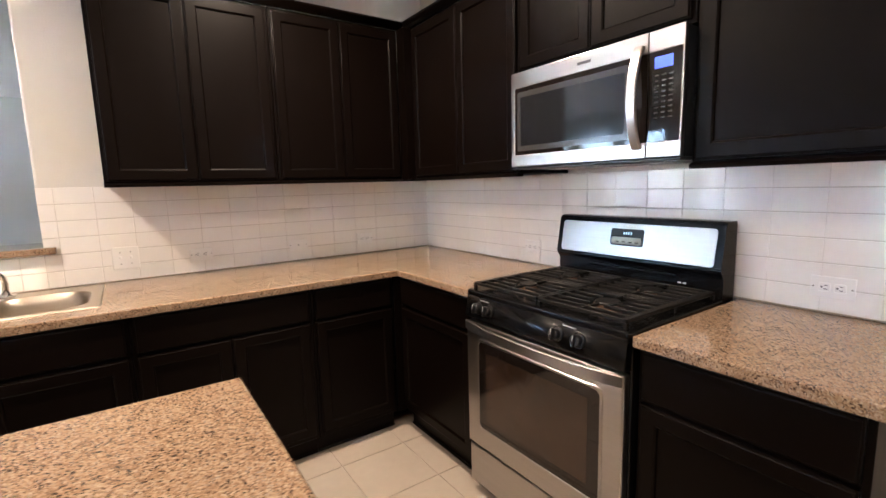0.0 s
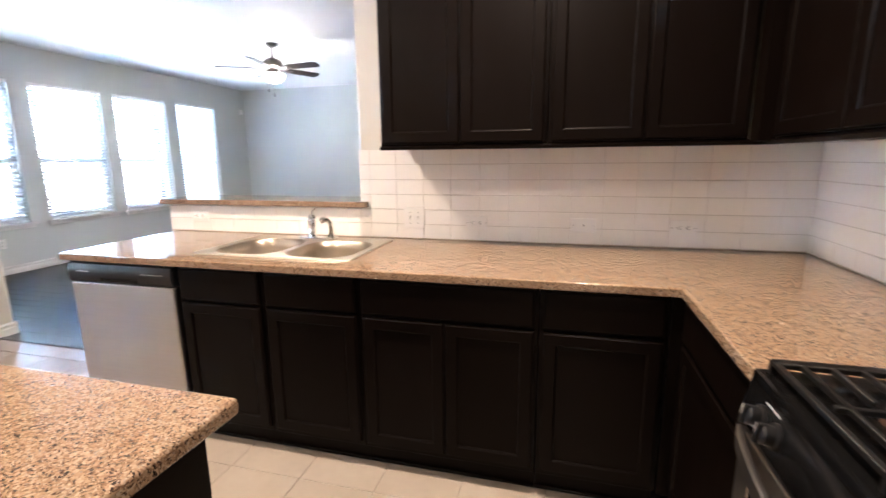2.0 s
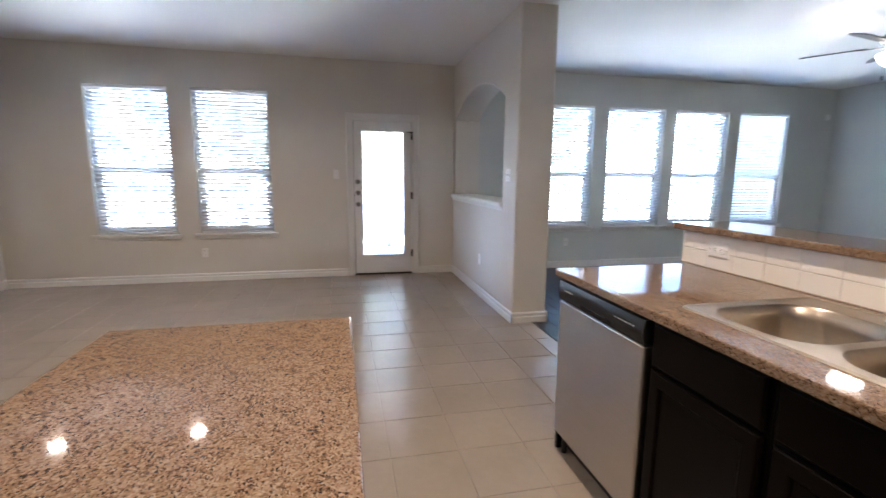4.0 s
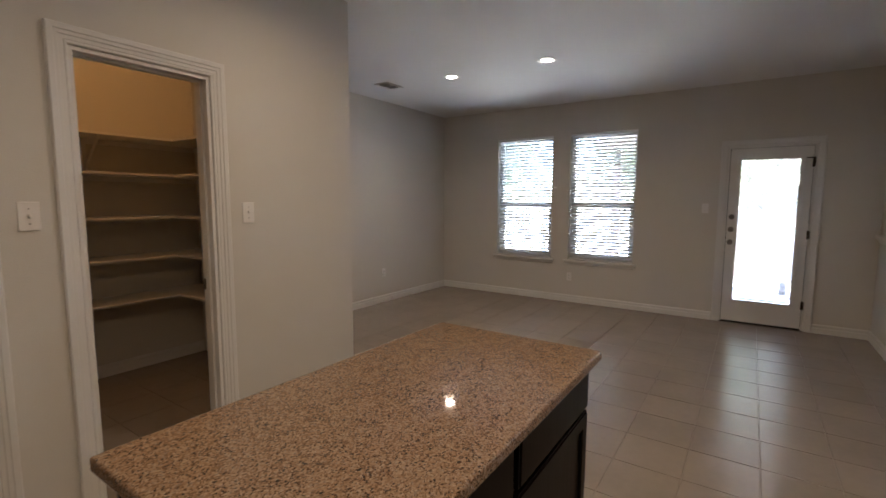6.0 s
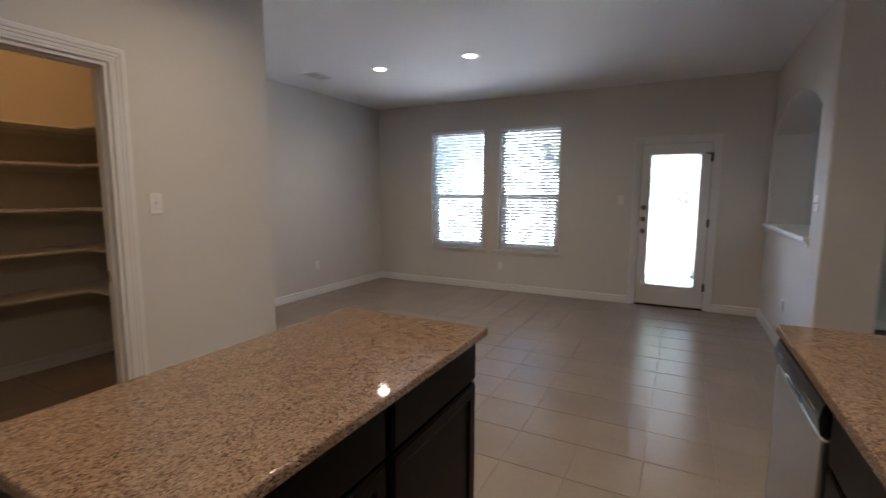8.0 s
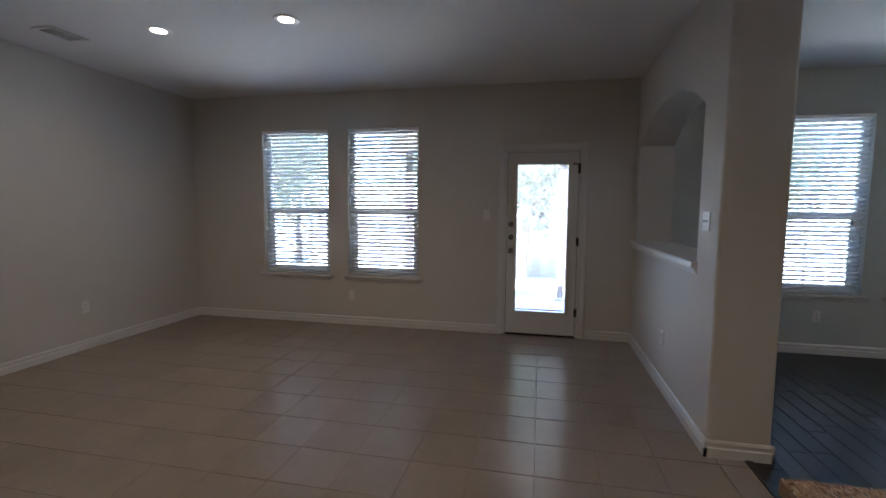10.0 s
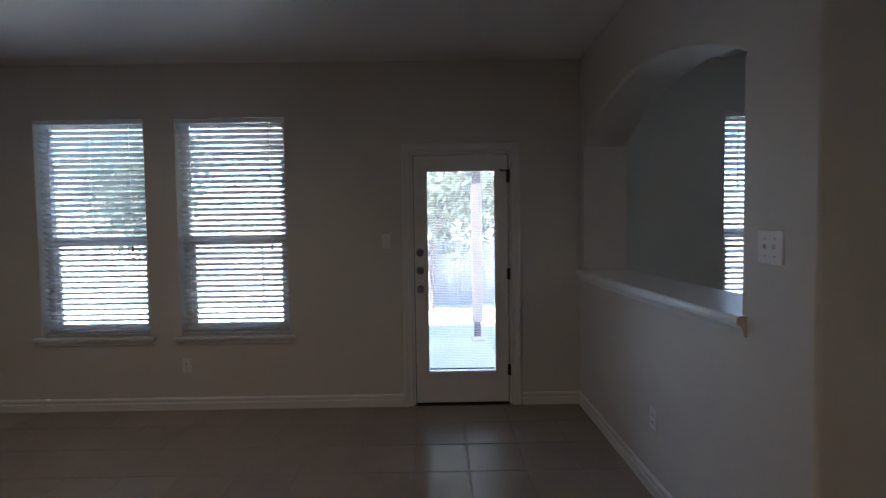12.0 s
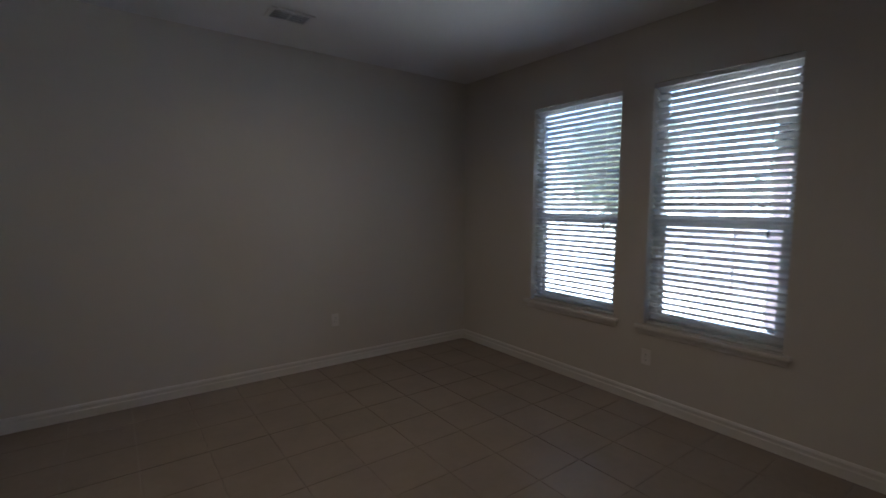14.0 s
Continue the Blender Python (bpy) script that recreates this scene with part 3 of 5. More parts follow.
def knob_set(parent, x, y, z, side, name, kind):
    bm = lathe(bmesh.new(), [(0.031, 0), (0.031, 0.006), (0.026, 0.011), (0.012, 0.013), (0.011, 0.03), (0.024, 0.04), (0.029, 0.052), (0.025, 0.064), (0.01, 0.068)] if kind == "knob"
               else [(0.031, 0), (0.031, 0.008), (0.025, 0.016), (0.02, 0.017), (0.019, 0.024), (0.008, 0.026)], (0, 0, 0), 22, "X")
    bm.transform(Matrix.Translation((x, y, z)) @ Matrix.Diagonal((side, 1, 1, 1)))
    return part(name, bm, M_NICKEL, parent, "satin nickel %s" % kind)


def hinge(parent, x0, y0, z, axis_y):
    bm = bx(x0 - 0.003, y0 - 0.016, z - 0.045, x0 + 0.003, y0 + 0.016, z + 0.045)
    cyl(bm, (x0 + 0.006, y0 + axis_y, z - 0.047), (x0 + 0.006, y0 + axis_y, z + 0.047), 0.006, n=10)
    return part("hinge", bm, M_HINGE, parent, "dark metal hinge")


def back_door():
    d = thing("door_1", (XW, (DOOR_Y0 + DOOR_Y1) / 2, 0), "white exterior door with full-length glazed lite, closed", "door", kind="structure")
    part("casing", casing(DOOR_Y0 + 0.002, DOOR_Y1 - 0.002, DOOR_TOP - 0.002, XW, "yz", 1, 0.072), M_TRIM, d)
    part("door_jamb", cells((DOOR_Y0 + 0.001, DOOR_Y0 + 0.02, DOOR_Y1 - 0.02, DOOR_Y1 - 0.001), (0.0, DOOR_TOP - 0.02, DOOR_TOP - 0.001),
                            lambda u, v: DOOR_Y0 + 0.02 < u < DOOR_Y1 - 0.02 and v < DOOR_TOP - 0.02, XW - 0.148, XW - 0.001, "yz"), M_TRIM, d)
    # added strip: blocks daylight round the slab, black for the gap's dark line
    part("weatherstrip", cells((DOOR_Y0 + 0.0195, DOOR_Y0 + 0.04, DOOR_Y1 - 0.04, DOOR_Y1 - 0.0195), (0.0, DOOR_TOP - 0.04, DOOR_TOP - 0.0195),
                               lambda u, v: DOOR_Y0 + 0.04 < u < DOOR_Y1 - 0.04 and v < DOOR_TOP - 0.04, XW - 0.07, XW - 0.051, "yz"), M_BLACK, d, "black strip added in the door gap, keeping daylight out")
    y0, y1, zt, zb = DOOR_Y0 + 0.026, DOOR_Y1 - 0.026, DOOR_TOP - 0.026, 0.022
    gy0, gy1, gz0, gz1 = -1.457, -0.913, 0.275, 1.90
    xf, xb = XW - 0.006, XW - 0.05
    slab = part("door_slab", cells((y0, gy0, gy1, y1), (zb, gz0, gz1, zt), lambda u, v: gy0 < u < gy1 and gz0 < v < gz1, xb, xf, "yz", 0.002), M_TRIM, d, "white painted steel slab")
    e = 0.032
    part("lite_frame", cells((gy0 - e, gy0 + 0.004, gy1 - 0.004, gy1 + e), (gz0 - e, gz0 + 0.004, gz1 - 0.004, gz1 + e),
                             lambda u, v: gy0 < u < gy1 and gz0 < v < gz1, xf + 0.0005, xf + 0.012, "yz", 0.004), M_TRIM, slab, "raised white lite moulding")
    p = part("pane", bx(xf - 0.026, gy0, gz0, xf - 0.02, gy1, gz1), M_HAZEGLASS, slab, "insulated glass with glare haze mixed into it")
    p.visible_shadow = False
    mini = bmesh.new()
    z = gz1 - 0.02
    while z > gz0 + 0.03:
        box(mini, xf - 0.0185, gy0 + 0.012, z, xf - 0.006, gy1 - 0.012, z + 0.0012)
        z -= 0.0135
    tagged(part("mini_blind", mini, M_BLIND, slab, "fine white slats of the between-glass blind, open"), kind="stuff")
    part("blind_rail", bx(xf - 0.019, gy0 + 0.008, gz0 + 0.016, xf - 0.008, gy1 - 0.008, gz0 + 0.026), M_BLACK, slab, "dark bottom rail of the inner blind")
    knob_set(d, xf, y0 + 0.045, 0.955, 1, "door_knob", "knob")
    knob_set(d, xf, y0 + 0.045, 1.105, 1, "deadbolt", "deadbolt")
    knob_set(d, xf, y0 + 0.045, 1.25, 1, "upper_deadbolt", "deadbolt")
    for z in (0.285, 1.07, 1.85):
        hinge(d, XW - 0.004, y1 + 0.006, z, 0.004)
    bm = bx(XW - 0.004, y1 - 0.06, 1.895, XW + 0.012, y1 + 0.02, 1.907, 0.003)
    cyl(bm, (XW + 0.004, y1 - 0.06, 1.901), (XW + 0.045, y1 - 0.06, 1.901), 0.006, n=10)
    part("door_stop", bm, M_HINGE, d, "dark hinge-pin stop")
    part("sweep", bx(xb + 0.004, y0, 0.006, xf - 0.002, y1, 0.022), M_BLACK, d, "black rubber door sweep")
    part("door_threshold", bx(XW - 0.14, y0 - 0.02, -0.002, XW + 0.006, y1 + 0.02, 0.006, 0.002), M_HINGE, d)
    return d


back_door()


def doorway(name, a0, a1, label):
    d = thing(name, ((a0 + a1) / 2, YP, 0), label, "door frame", kind="structure")
    for face, side in ((YP, 1), (YP - 0.12, -1)):
        part("casing", casing(a0 + 0.002, a1 - 0.002, ODOOR_TOP - 0.002, face, "xz", side, 0.077), M_TRIM, d)
    part("door_jamb", cells((a0 + 0.001, a0 + 0.018, a1 - 0.018, a1 - 0.001), (0, ODOOR_TOP - 0.018, ODOOR_TOP - 0.001),
                            lambda u, v: a0 + 0.018 < u < a1 - 0.018 and v < ODOOR_TOP - 0.018, YP - 0.119, YP - 0.001, "xz"), M_TRIM, d)
    part("door_stop_strip", cells((a0 + 0.019, a0 + 0.03, a1 - 0.03, a1 - 0.019), (0, ODOOR_TOP - 0.03, ODOOR_TOP - 0.019),
                                  lambda u, v: a0 + 0.03 < u < a1 - 0.03 and v < ODOOR_TOP - 0.03, YP - 0.075, YP - 0.04, "xz"), M_TRIM, d)
    return d


pan_frame = doorway("door_2", PAN[0], PAN[1], "white cased pantry doorway, its door swung out of sight")
for z in (0.33, 1.07, 1.82):
    part("hinge", bx(PAN[1] - 0.0215, YP - 0.118, z - 0.045, PAN[1] - 0.0185, YP - 0.082, z + 0.045), M_HINGE, pan_frame, "dark metal hinge")
part("strike_plate", bx(PAN[0] + 0.0185, YP - 0.112, 0.93, PAN[0] + 0.0212, YP - 0.08, 0.99), M_HINGE, pan_frame)
doorway("door_3", LAU[0], LAU[1], "white cased laundry room doorway")


def laundry_door():
    """A two-panel door hinged at the west jamb, swung into the laundry room."""
    w, h, t = 0.715, 2.0, 0.035
    d = thing("laundry_door", (LAU[0] + 0.018, YP - 0.118, 0), "white two-panel interior door standing open into the laundry", "door", kind="structure")
    turn = pose(LAU[0] + 0.041, YP - 0.121, 0, 0, 0, -97)
    body = cells((0, 0.11, w - 0.11, w), (0.012, 0.25, 0.92, 1.08, h - 0.11, h + 0.012), lambda u, v: False, -t, 0, "xz", 0.002)
    for f in [f for f in body.faces if abs(f.normal.y) > 0.9 and 0.1 < f.calc_center_median().x < w - 0.1
              and (0.25 < f.calc_center_median().z < 0.92 or 1.08 < f.calc_center_median().z < h - 0.11)]:
        bmesh.ops.inset_region(body, faces=[f], thickness=0.014, depth=-0.009)
        bmesh.ops.inset_region(body, faces=[f], thickness=0.03, depth=0.0)
        bmesh.ops.inset_region(body, faces=[f], thickness=0.018, depth=0.006)
    body.transform(turn)
    part("door_slab", body, M_TRIM, d)
    for side in (1, -1):
        bm = lathe(bmesh.new(), [(0.031, 0), (0.031, 0.006), (0.026, 0.011), (0.012, 0.013), (0.011, 0.03), (0.024, 0.04), (0.029, 0.052), (0.025, 0.064), (0.01, 0.068)], (0, 0, 0), 22, "Y")
        bm.transform(turn @ Matrix.Translation((w - 0.065, 0 if side > 0 else -t, 0.955)) @ Matrix.Diagonal((1, side, 1, 1)))
        part("door_knob", bm, M_NICKEL, d, "satin nickel round knob")
    for z in (0.33, 1.07, 1.82):
        bm = bx(-0.004, -t + 0.002, z - 0.045, -0.0005, -0.001, z + 0.045)
        cyl(bm, (-0.007, 0.004, z - 0.047), (-0.007, 0.004, z + 0.047), 0.006, n=10)
        bm.transform(turn)
        part("hinge", bm, M_HINGE, d, "dark metal hinge")
    return d


laundry_door()

# ---- kitchen: cabinets ----
CT = 0.914                      # counter top
NF, EF = -0.745, -0.68         # counter fronts, north and east runs
NB, EB = NF + 0.035, EF + 0.035  # carcass fronts
RNG0, RNG1 = -1.364, -2.126     # range
E_END = -2.672


def base_cabinet(u0, u1, rz, front, back, doors, drawers, label, group="base cabinets", sink_bay=False):
    """A base unit. In its own frame the front looks to -y and u runs to the right; rz turns it."""
    w = u1 - u0
    base = {0: (u0, front, 0), -90: (front, -u0, 0), 180: (-u0, front, 0)}[rz]
    c = thing("base_cabinet", base, label, "cabinet", group)
    d = abs(back - front)
    top = CT - 0.036
    body = bx(0.001, 0.0, 0.1, w - 0.001, d, top, 0.002)
    if sink_bay:                # open above, so that the bowls hang inside
        body.free()
        body = bx(0.001, 0.0, 0.1, w - 0.001, 0.02, top, 0.002)
        box(body, 0.001, d - 0.012, 0.1, w - 0.001, d, top)
        box(body, 0.001, 0.02, 0.1, 0.019, d - 0.012, 0.68)
        box(body, w - 0.019, 0.02, 0.1, w - 0.001, d - 0.012, 0.68)
        box(body, 0.019, 0.02, 0.1, w - 0.019, d - 0.012, 0.118)
    box(body, 0.001, 0.045, 0.0, w - 0.001, d, 0.1)
    part("body", turned(body, *base, rz), M_CAB, c)
    g = 0.014
    zt = top - 0.008
    edges = [g + (w - 2 * g) * k / drawers for k in range(drawers + 1)]
    for a, b in zip(edges, edges[1:]):
        part("drawer_front",
             place_panel(a + 0.002, zt - 0.148, b - a - 0.004, 0.148, base, rz, 0.0), M_CAB, c)
    edges = [g + (w - 2 * g) * k / doors for k in range(doors + 1)]
    for a, b in zip(edges, edges[1:]):
        part("cabinet_door", place_panel(a + 0.002, 0.125, b - a - 0.004, zt - 0.148 - 0.012 - 0.125, base, rz, 0.058), M_CAB, c)
    part("shoe_moulding", turned(bx(0.0, 0.034, 0.0, w, 0.0445, 0.016, 0.004), *base, rz), M_CAB, c)
    return c


def place_panel(a, z, w, h, base, rz, stile):
    bm = panel(w, h, 0.02, stile)
    bm.transform(pose(base[0], base[1], base[2], 0, 0, rz) @ Matrix.Translation((a, -0.0005, z)))
    return bm


def upper_cabinet(u0, u1, z0, z1, rz, front, depth, doors, label):
    w = u1 - u0
    base = {0: (u0, front, 0), -90: (front, -u0, 0)}[rz]
    c = thing("wall_cabinet", (base[0], base[1], z0), label, "cabinet", "wall cabinets")
    part("body", turned(bx(0.001, 0, z0, w - 0.001, depth, z1, 0.002), *base, rz), M_CAB, c)
    edges = [0.012 + (w - 0.024) * k / doors for k in range(doors + 1)]
    for a, b in zip(edges, edges[1:]):
        part("cabinet_door", place_panel(a + 0.002, z0 + 0.014, b - a - 0.004, z1 - z0 - 0.03, base, rz, 0.058), M_CAB, c)
    return c


# north run, west to east
base_cabinet(-2.80, -2.345, 0, NB, -0.004, 1, 1, "espresso base cabinet with one drawer beside the dishwasher", sink_bay=True)
base_cabinet(-2.345, -1.885, 0, NB, -0.004, 1, 1, "espresso base cabinet with false drawer under the sink", sink_bay=True)
base_cabinet(-1.885, -1.15, 0, NB, -0.004, 2, 1, "wide espresso base cabinet with two doors and drawer")
base_cabinet(-1.15, -0.70, 0, NB, -0.004, 1, 1, "espresso corner base cabinet with one drawer")
# east run: u = -y
base_cabinet(0.72, -RNG0 - 0.003, -90, EB, -0.004, 1, 1, "espresso base cabinet between corner and range")
base_cabinet(-RNG1 + 0.012, -E_END - 0.012, -90, EB, -0.004, 1, 1, "espresso base cabinet with drawer beside the range")
solo("corner_filler", bx(-0.699, NB + 0.001, 0.1, EB + 0.0, -0.721, CT - 0.037), M_CAB, "dark filler between the two base cabinet runs", "cabinet filler")
solo("dishwasher_end_panel", bx(-3.452, NB - 0.004, 0, -3.43, -0.004, CT - 0.036, 0.002), M_CAB, "espresso end panel closing the counter run", "panel")

UZ0, UZ1, UF = 1.403, 2.29, -0.34
upper_cabinet(-1.915, -1.157, UZ0, UZ1, 0, UF, 0.335, 2, "tall espresso wall cabinet with two panel doors")
upper_cabinet(-1.157, -0.40, UZ0, UZ1, 0, UF, 0.335, 2, "tall espresso wall cabinet beside the corner")
upper_cabinet(0.425, -RNG0 - 0.032, UZ0, UZ1, -90, UF, 0.335, 2, "espresso wall cabinet between corner and microwave")
upper_cabinet(-RNG0 - 0.03, 2.106, 1.838, UZ1, -90, UF, 0.335, 2, "short espresso wall cabinet above the microwave")
upper_cabinet(2.108, 2.67, UZ0, UZ1, -90, UF, 0.335, 1, "espresso wall cabinet with one wide door")
solo("corner_wall_filler", bx(-0.399, UF + 0.002, UZ0, UF, -0.424, UZ1), M_CAB, "dark filler in the wall cabinet corner", "cabinet filler")
bm = bmesh.new()
crown = [(0, 0), (0, 0.014), (0.02, 0.02), (0.03, 0.036), (0.042, 0.04), (0.042, 0)]
strip(bm, crown, (-1.93, UF, UZ1), (UF - 0.03, UF, UZ1), (0, -1, 0))
strip(bm, crown, (UF, UF - 0.02, UZ1), (UF, -2.68, UZ1), (-1, 0, 0))
strip(bm, crown, (-1.915, UF - 0.03, UZ1), (-1.915, -0.004, UZ1), (-1, 0, 0))
solo("crown_moulding", bm, M_CAB, "espresso crown moulding along the wall cabinets", "moulding")
for p0, p1, out in (((-1.915, UF, UZ0 - 0.012), (UF, UF, UZ0 - 0.012), (0, -1, 0)), ((UF, UF, UZ0 - 0.012), (UF, RNG0 + 0.032, UZ0 - 0.012), (-1, 0, 0)),
                    ((UF, -2.108, UZ0 - 0.012), (UF, -2.67, UZ0 - 0.012), (-1, 0, 0))):
    bm = bmesh.new()
    strip(bm, [(0, 0), (0, 0.014), (0.012, 0.018), (0.02, 0.002), (0.012, -0.02), (0, -0.02)], p0, p1, out)
    solo("light_rail", bm, M_CAB, "espresso rail under the wall cabinets", "moulding")

# counters with the sink cut-out
SX0, SX1, SY0, SY1 = -2.80, -1.968, -0.625, -0.065


def counter_hole(u, v):
    return (u < EF and v < NF) or (u > EF and v < RNG0 + 0.004) or (SX0 + 0.02 < u < SX1 - 0.02 and SY0 + 0.02 < v < SY1 - 0.02)


solo("countertop", cells((-3.477, SX0 + 0.02, SX1 - 0.02, EF, -0.002), (RNG0 + 0.004, NF, SY0 + 0.02, SY1 - 0.02, -0.002), counter_hole, CT - 0.035, CT, "xy", 0.005, 2),
     M_GRANITE, "polished speckled tan granite countertop with sink cut-out", "countertop", at=(-1.5, -0.4, CT - 0.035))
solo("countertop", bx(EF, RNG1 - 0.008, CT - 0.035, -0.002, E_END - 0.02, CT, 0.005, 2), M_GRANITE, "short polished tan granite countertop beside the range", "countertop")
solo("bar_ledge", bx(-3.565, -0.045, 1.085, -2.142, 0.32, 1.117, 0.006, 2), M_GRANITE, "raised tan granite bar ledge on the half wall", "ledge")


# ---- sink and faucet ----
def rounded(x0, y0, x1, y1, r, n=6):
    pts = []
    for cx, cy, a0 in ((x1 - r, y1 - r, 0), (x0 + r, y1 - r, 90), (x0 + r, y0 + r, 180), (x1 - r, y0 + r, 270)):
        for k in range(n + 1):
            a = radians(a0 + 90 * k / n)
            pts.append((cx + r * math.cos(a), cy + r * math.sin(a)))
    return pts


def ring(bm, pts, z):
    return [bm.verts.new((x, y, z)) for x, y in pts]


def loft(bm, a, b):
    for k in range(len(a)):
        bm.faces.new((a[k], a[(k + 1) % len(a)], b[(k + 1) % len(b)], b[k]))


def sink():
    s = thing("kitchen_sink", ((SX0 + SX1) / 2, (SY0 + SY1) / 2, CT), "double-bowl stainless steel drop-in sink in granite counter", "sink")
    z = CT + 0.007
    deck = bmesh.new()
    o0 = ring(deck, rounded(SX0, SY0, SX1, SY1, 0.03), CT + 0.001)
    o1 = ring(deck, rounded(SX0 + 0.004, SY0 + 0.004, SX1 - 0.004, SY1 - 0.004, 0.028), z)
    o2 = ring(deck, rounded(SX0 + 0.016, SY0 + 0.016, SX1 - 0.016, SY1 - 0.016, 0.022), z - 0.003)
    loft(deck, o0, o1), loft(deck, o1, o2)
    mid = (SX0 + SX1) / 2
    bowls = [(SX0 + 0.045, SY0 + 0.045, mid - 0.018, SY1 - 0.1), (mid + 0.018, SY0 + 0.045, SX1 - 0.045, SY1 - 0.1)]
    loops = [o2] + [ring(deck, rounded(*b, 0.115), z - 0.004) for b in bowls]
    es = []
    for lp in loops:
        for k in range(len(lp)):
            a, b = lp[k], lp[(k + 1) % len(lp)]
            es.append(deck.edges.get((a, b)) or deck.edges.new((a, b)))
    bmesh.ops.triangle_fill(deck, use_beauty=True, edges=es)
    part("deck", deck, M_SINK, s)
    for b in bowls:
        bm = bmesh.new()
        prev = None
        for inset, dz, r in ((0, -0.004, 0.115), (0.008, -0.012, 0.11), (0.016, -0.05, 0.105), (0.03, -0.13, 0.095), (0.05, -0.165, 0.08), (0.085, -0.182, 0.05)):
            cur = ring(bm, rounded(b[0] + inset, b[1] + inset, b[2] - inset, b[3] - inset, r), z + dz)
            if prev:
                loft(bm, prev, cur)
            prev = cur
        bm.faces.new(prev)
        bowl = part("bowl", bm, M_BOWL, s, "deep rounded steel bowl")
        cx, cy = (b[0] + b[2]) / 2, (b[1] + b[3]) / 2
        part("drain", lathe(bmesh.new(), [(0.043, z - 0.181), (0.043, z - 0.178), (0.034, z - 0.179), (0.03, z - 0.186), (0.005, z - 0.186)], (cx, cy, 0), 20), M_CHROME, bowl, "chrome drain strainer")
    return s


sink()


def faucet():
    x, y, z = -2.44, -0.118, CT + 0.004
    f = thing("faucet", (x, y, z), "chrome kitchen faucet with swivel spout on the sink deck", "faucet")
    part("deck_plate", bx(x - 0.075, y - 0.028, z, x + 0.15, y + 0.028, z + 0.009, 0.004, 2), M_CHROME, f)
    part("faucet_body", lathe(bmesh.new(), [(0.027, z + 0.009), (0.026, z + 0.018), (0.021, z + 0.026), (0.0205, z + 0.095), (0.024, z + 0.1), (0.0235, z + 0.118), (0.015, z + 0.13), (0.005, z + 0.133)], (x, y, 0), 22), M_CHROME, f)
    dx, dy = 0.55, -0.835
    pts = [(x + dx * d, y + dy * d, z + h) for d, h in ((0.012, 0.022), (0.03, 0.045), (0.06, 0.078), (0.09, 0.102), (0.118, 0.117), (0.14, 0.12), (0.156, 0.114))]
    sp = part("spout", tube(bmesh.new(), pts, 0.0125, 14), M_CHROME, f)
    part("aerator", cyl(bmesh.new(), (x + dx * 0.15, y + dy * 0.15, z + 0.085), (x + dx * 0.15, y + dy * 0.15, z + 0.115), 0.0125, n=16), M_CHROME, sp)
    part("lever", tube(bmesh.new(), [(x, y, z + 0.128), (x + 0.003, y + 0.002, z + 0.145), (x + 0.012, y + 0.006, z + 0.16), (x + 0.028, y + 0.012, z + 0.175)], 0.0065, 10), M_CHROME, f, "chrome lever handle")
    sx = x + 0.115
    s = thing("side_sprayer", (sx, y, z + 0.009), "chrome pull-out side sprayer beside the faucet", "sprayer")
    part("collar", lathe(bmesh.new(), [(0.022, z + 0.009), (0.021, z + 0.016), (0.016, z + 0.022), (0.012, z + 0.03), (0.012, z + 0.034)], (sx, y, 0), 18), M_CHROME, s)
    part("wand", tube(bmesh.new(), [(sx, y, z + 0.03), (sx + 0.003, y, z + 0.06), (sx, y - 0.003, z + 0.088), (sx - 0.012, y - 0.012, z + 0.106), (sx - 0.026, y - 0.022, z + 0.11)], 0.0125, 14), M_CHROME, s)
    part("spray_head", tube(bmesh.new(), [(sx - 0.022, y - 0.02, z + 0.11), (sx - 0.032, y - 0.028, z + 0.107), (sx - 0.044, y - 0.037, z + 0.099)], 0.0165, 14), M_CHROME, s, "chrome spray head")
    return f


faucet()


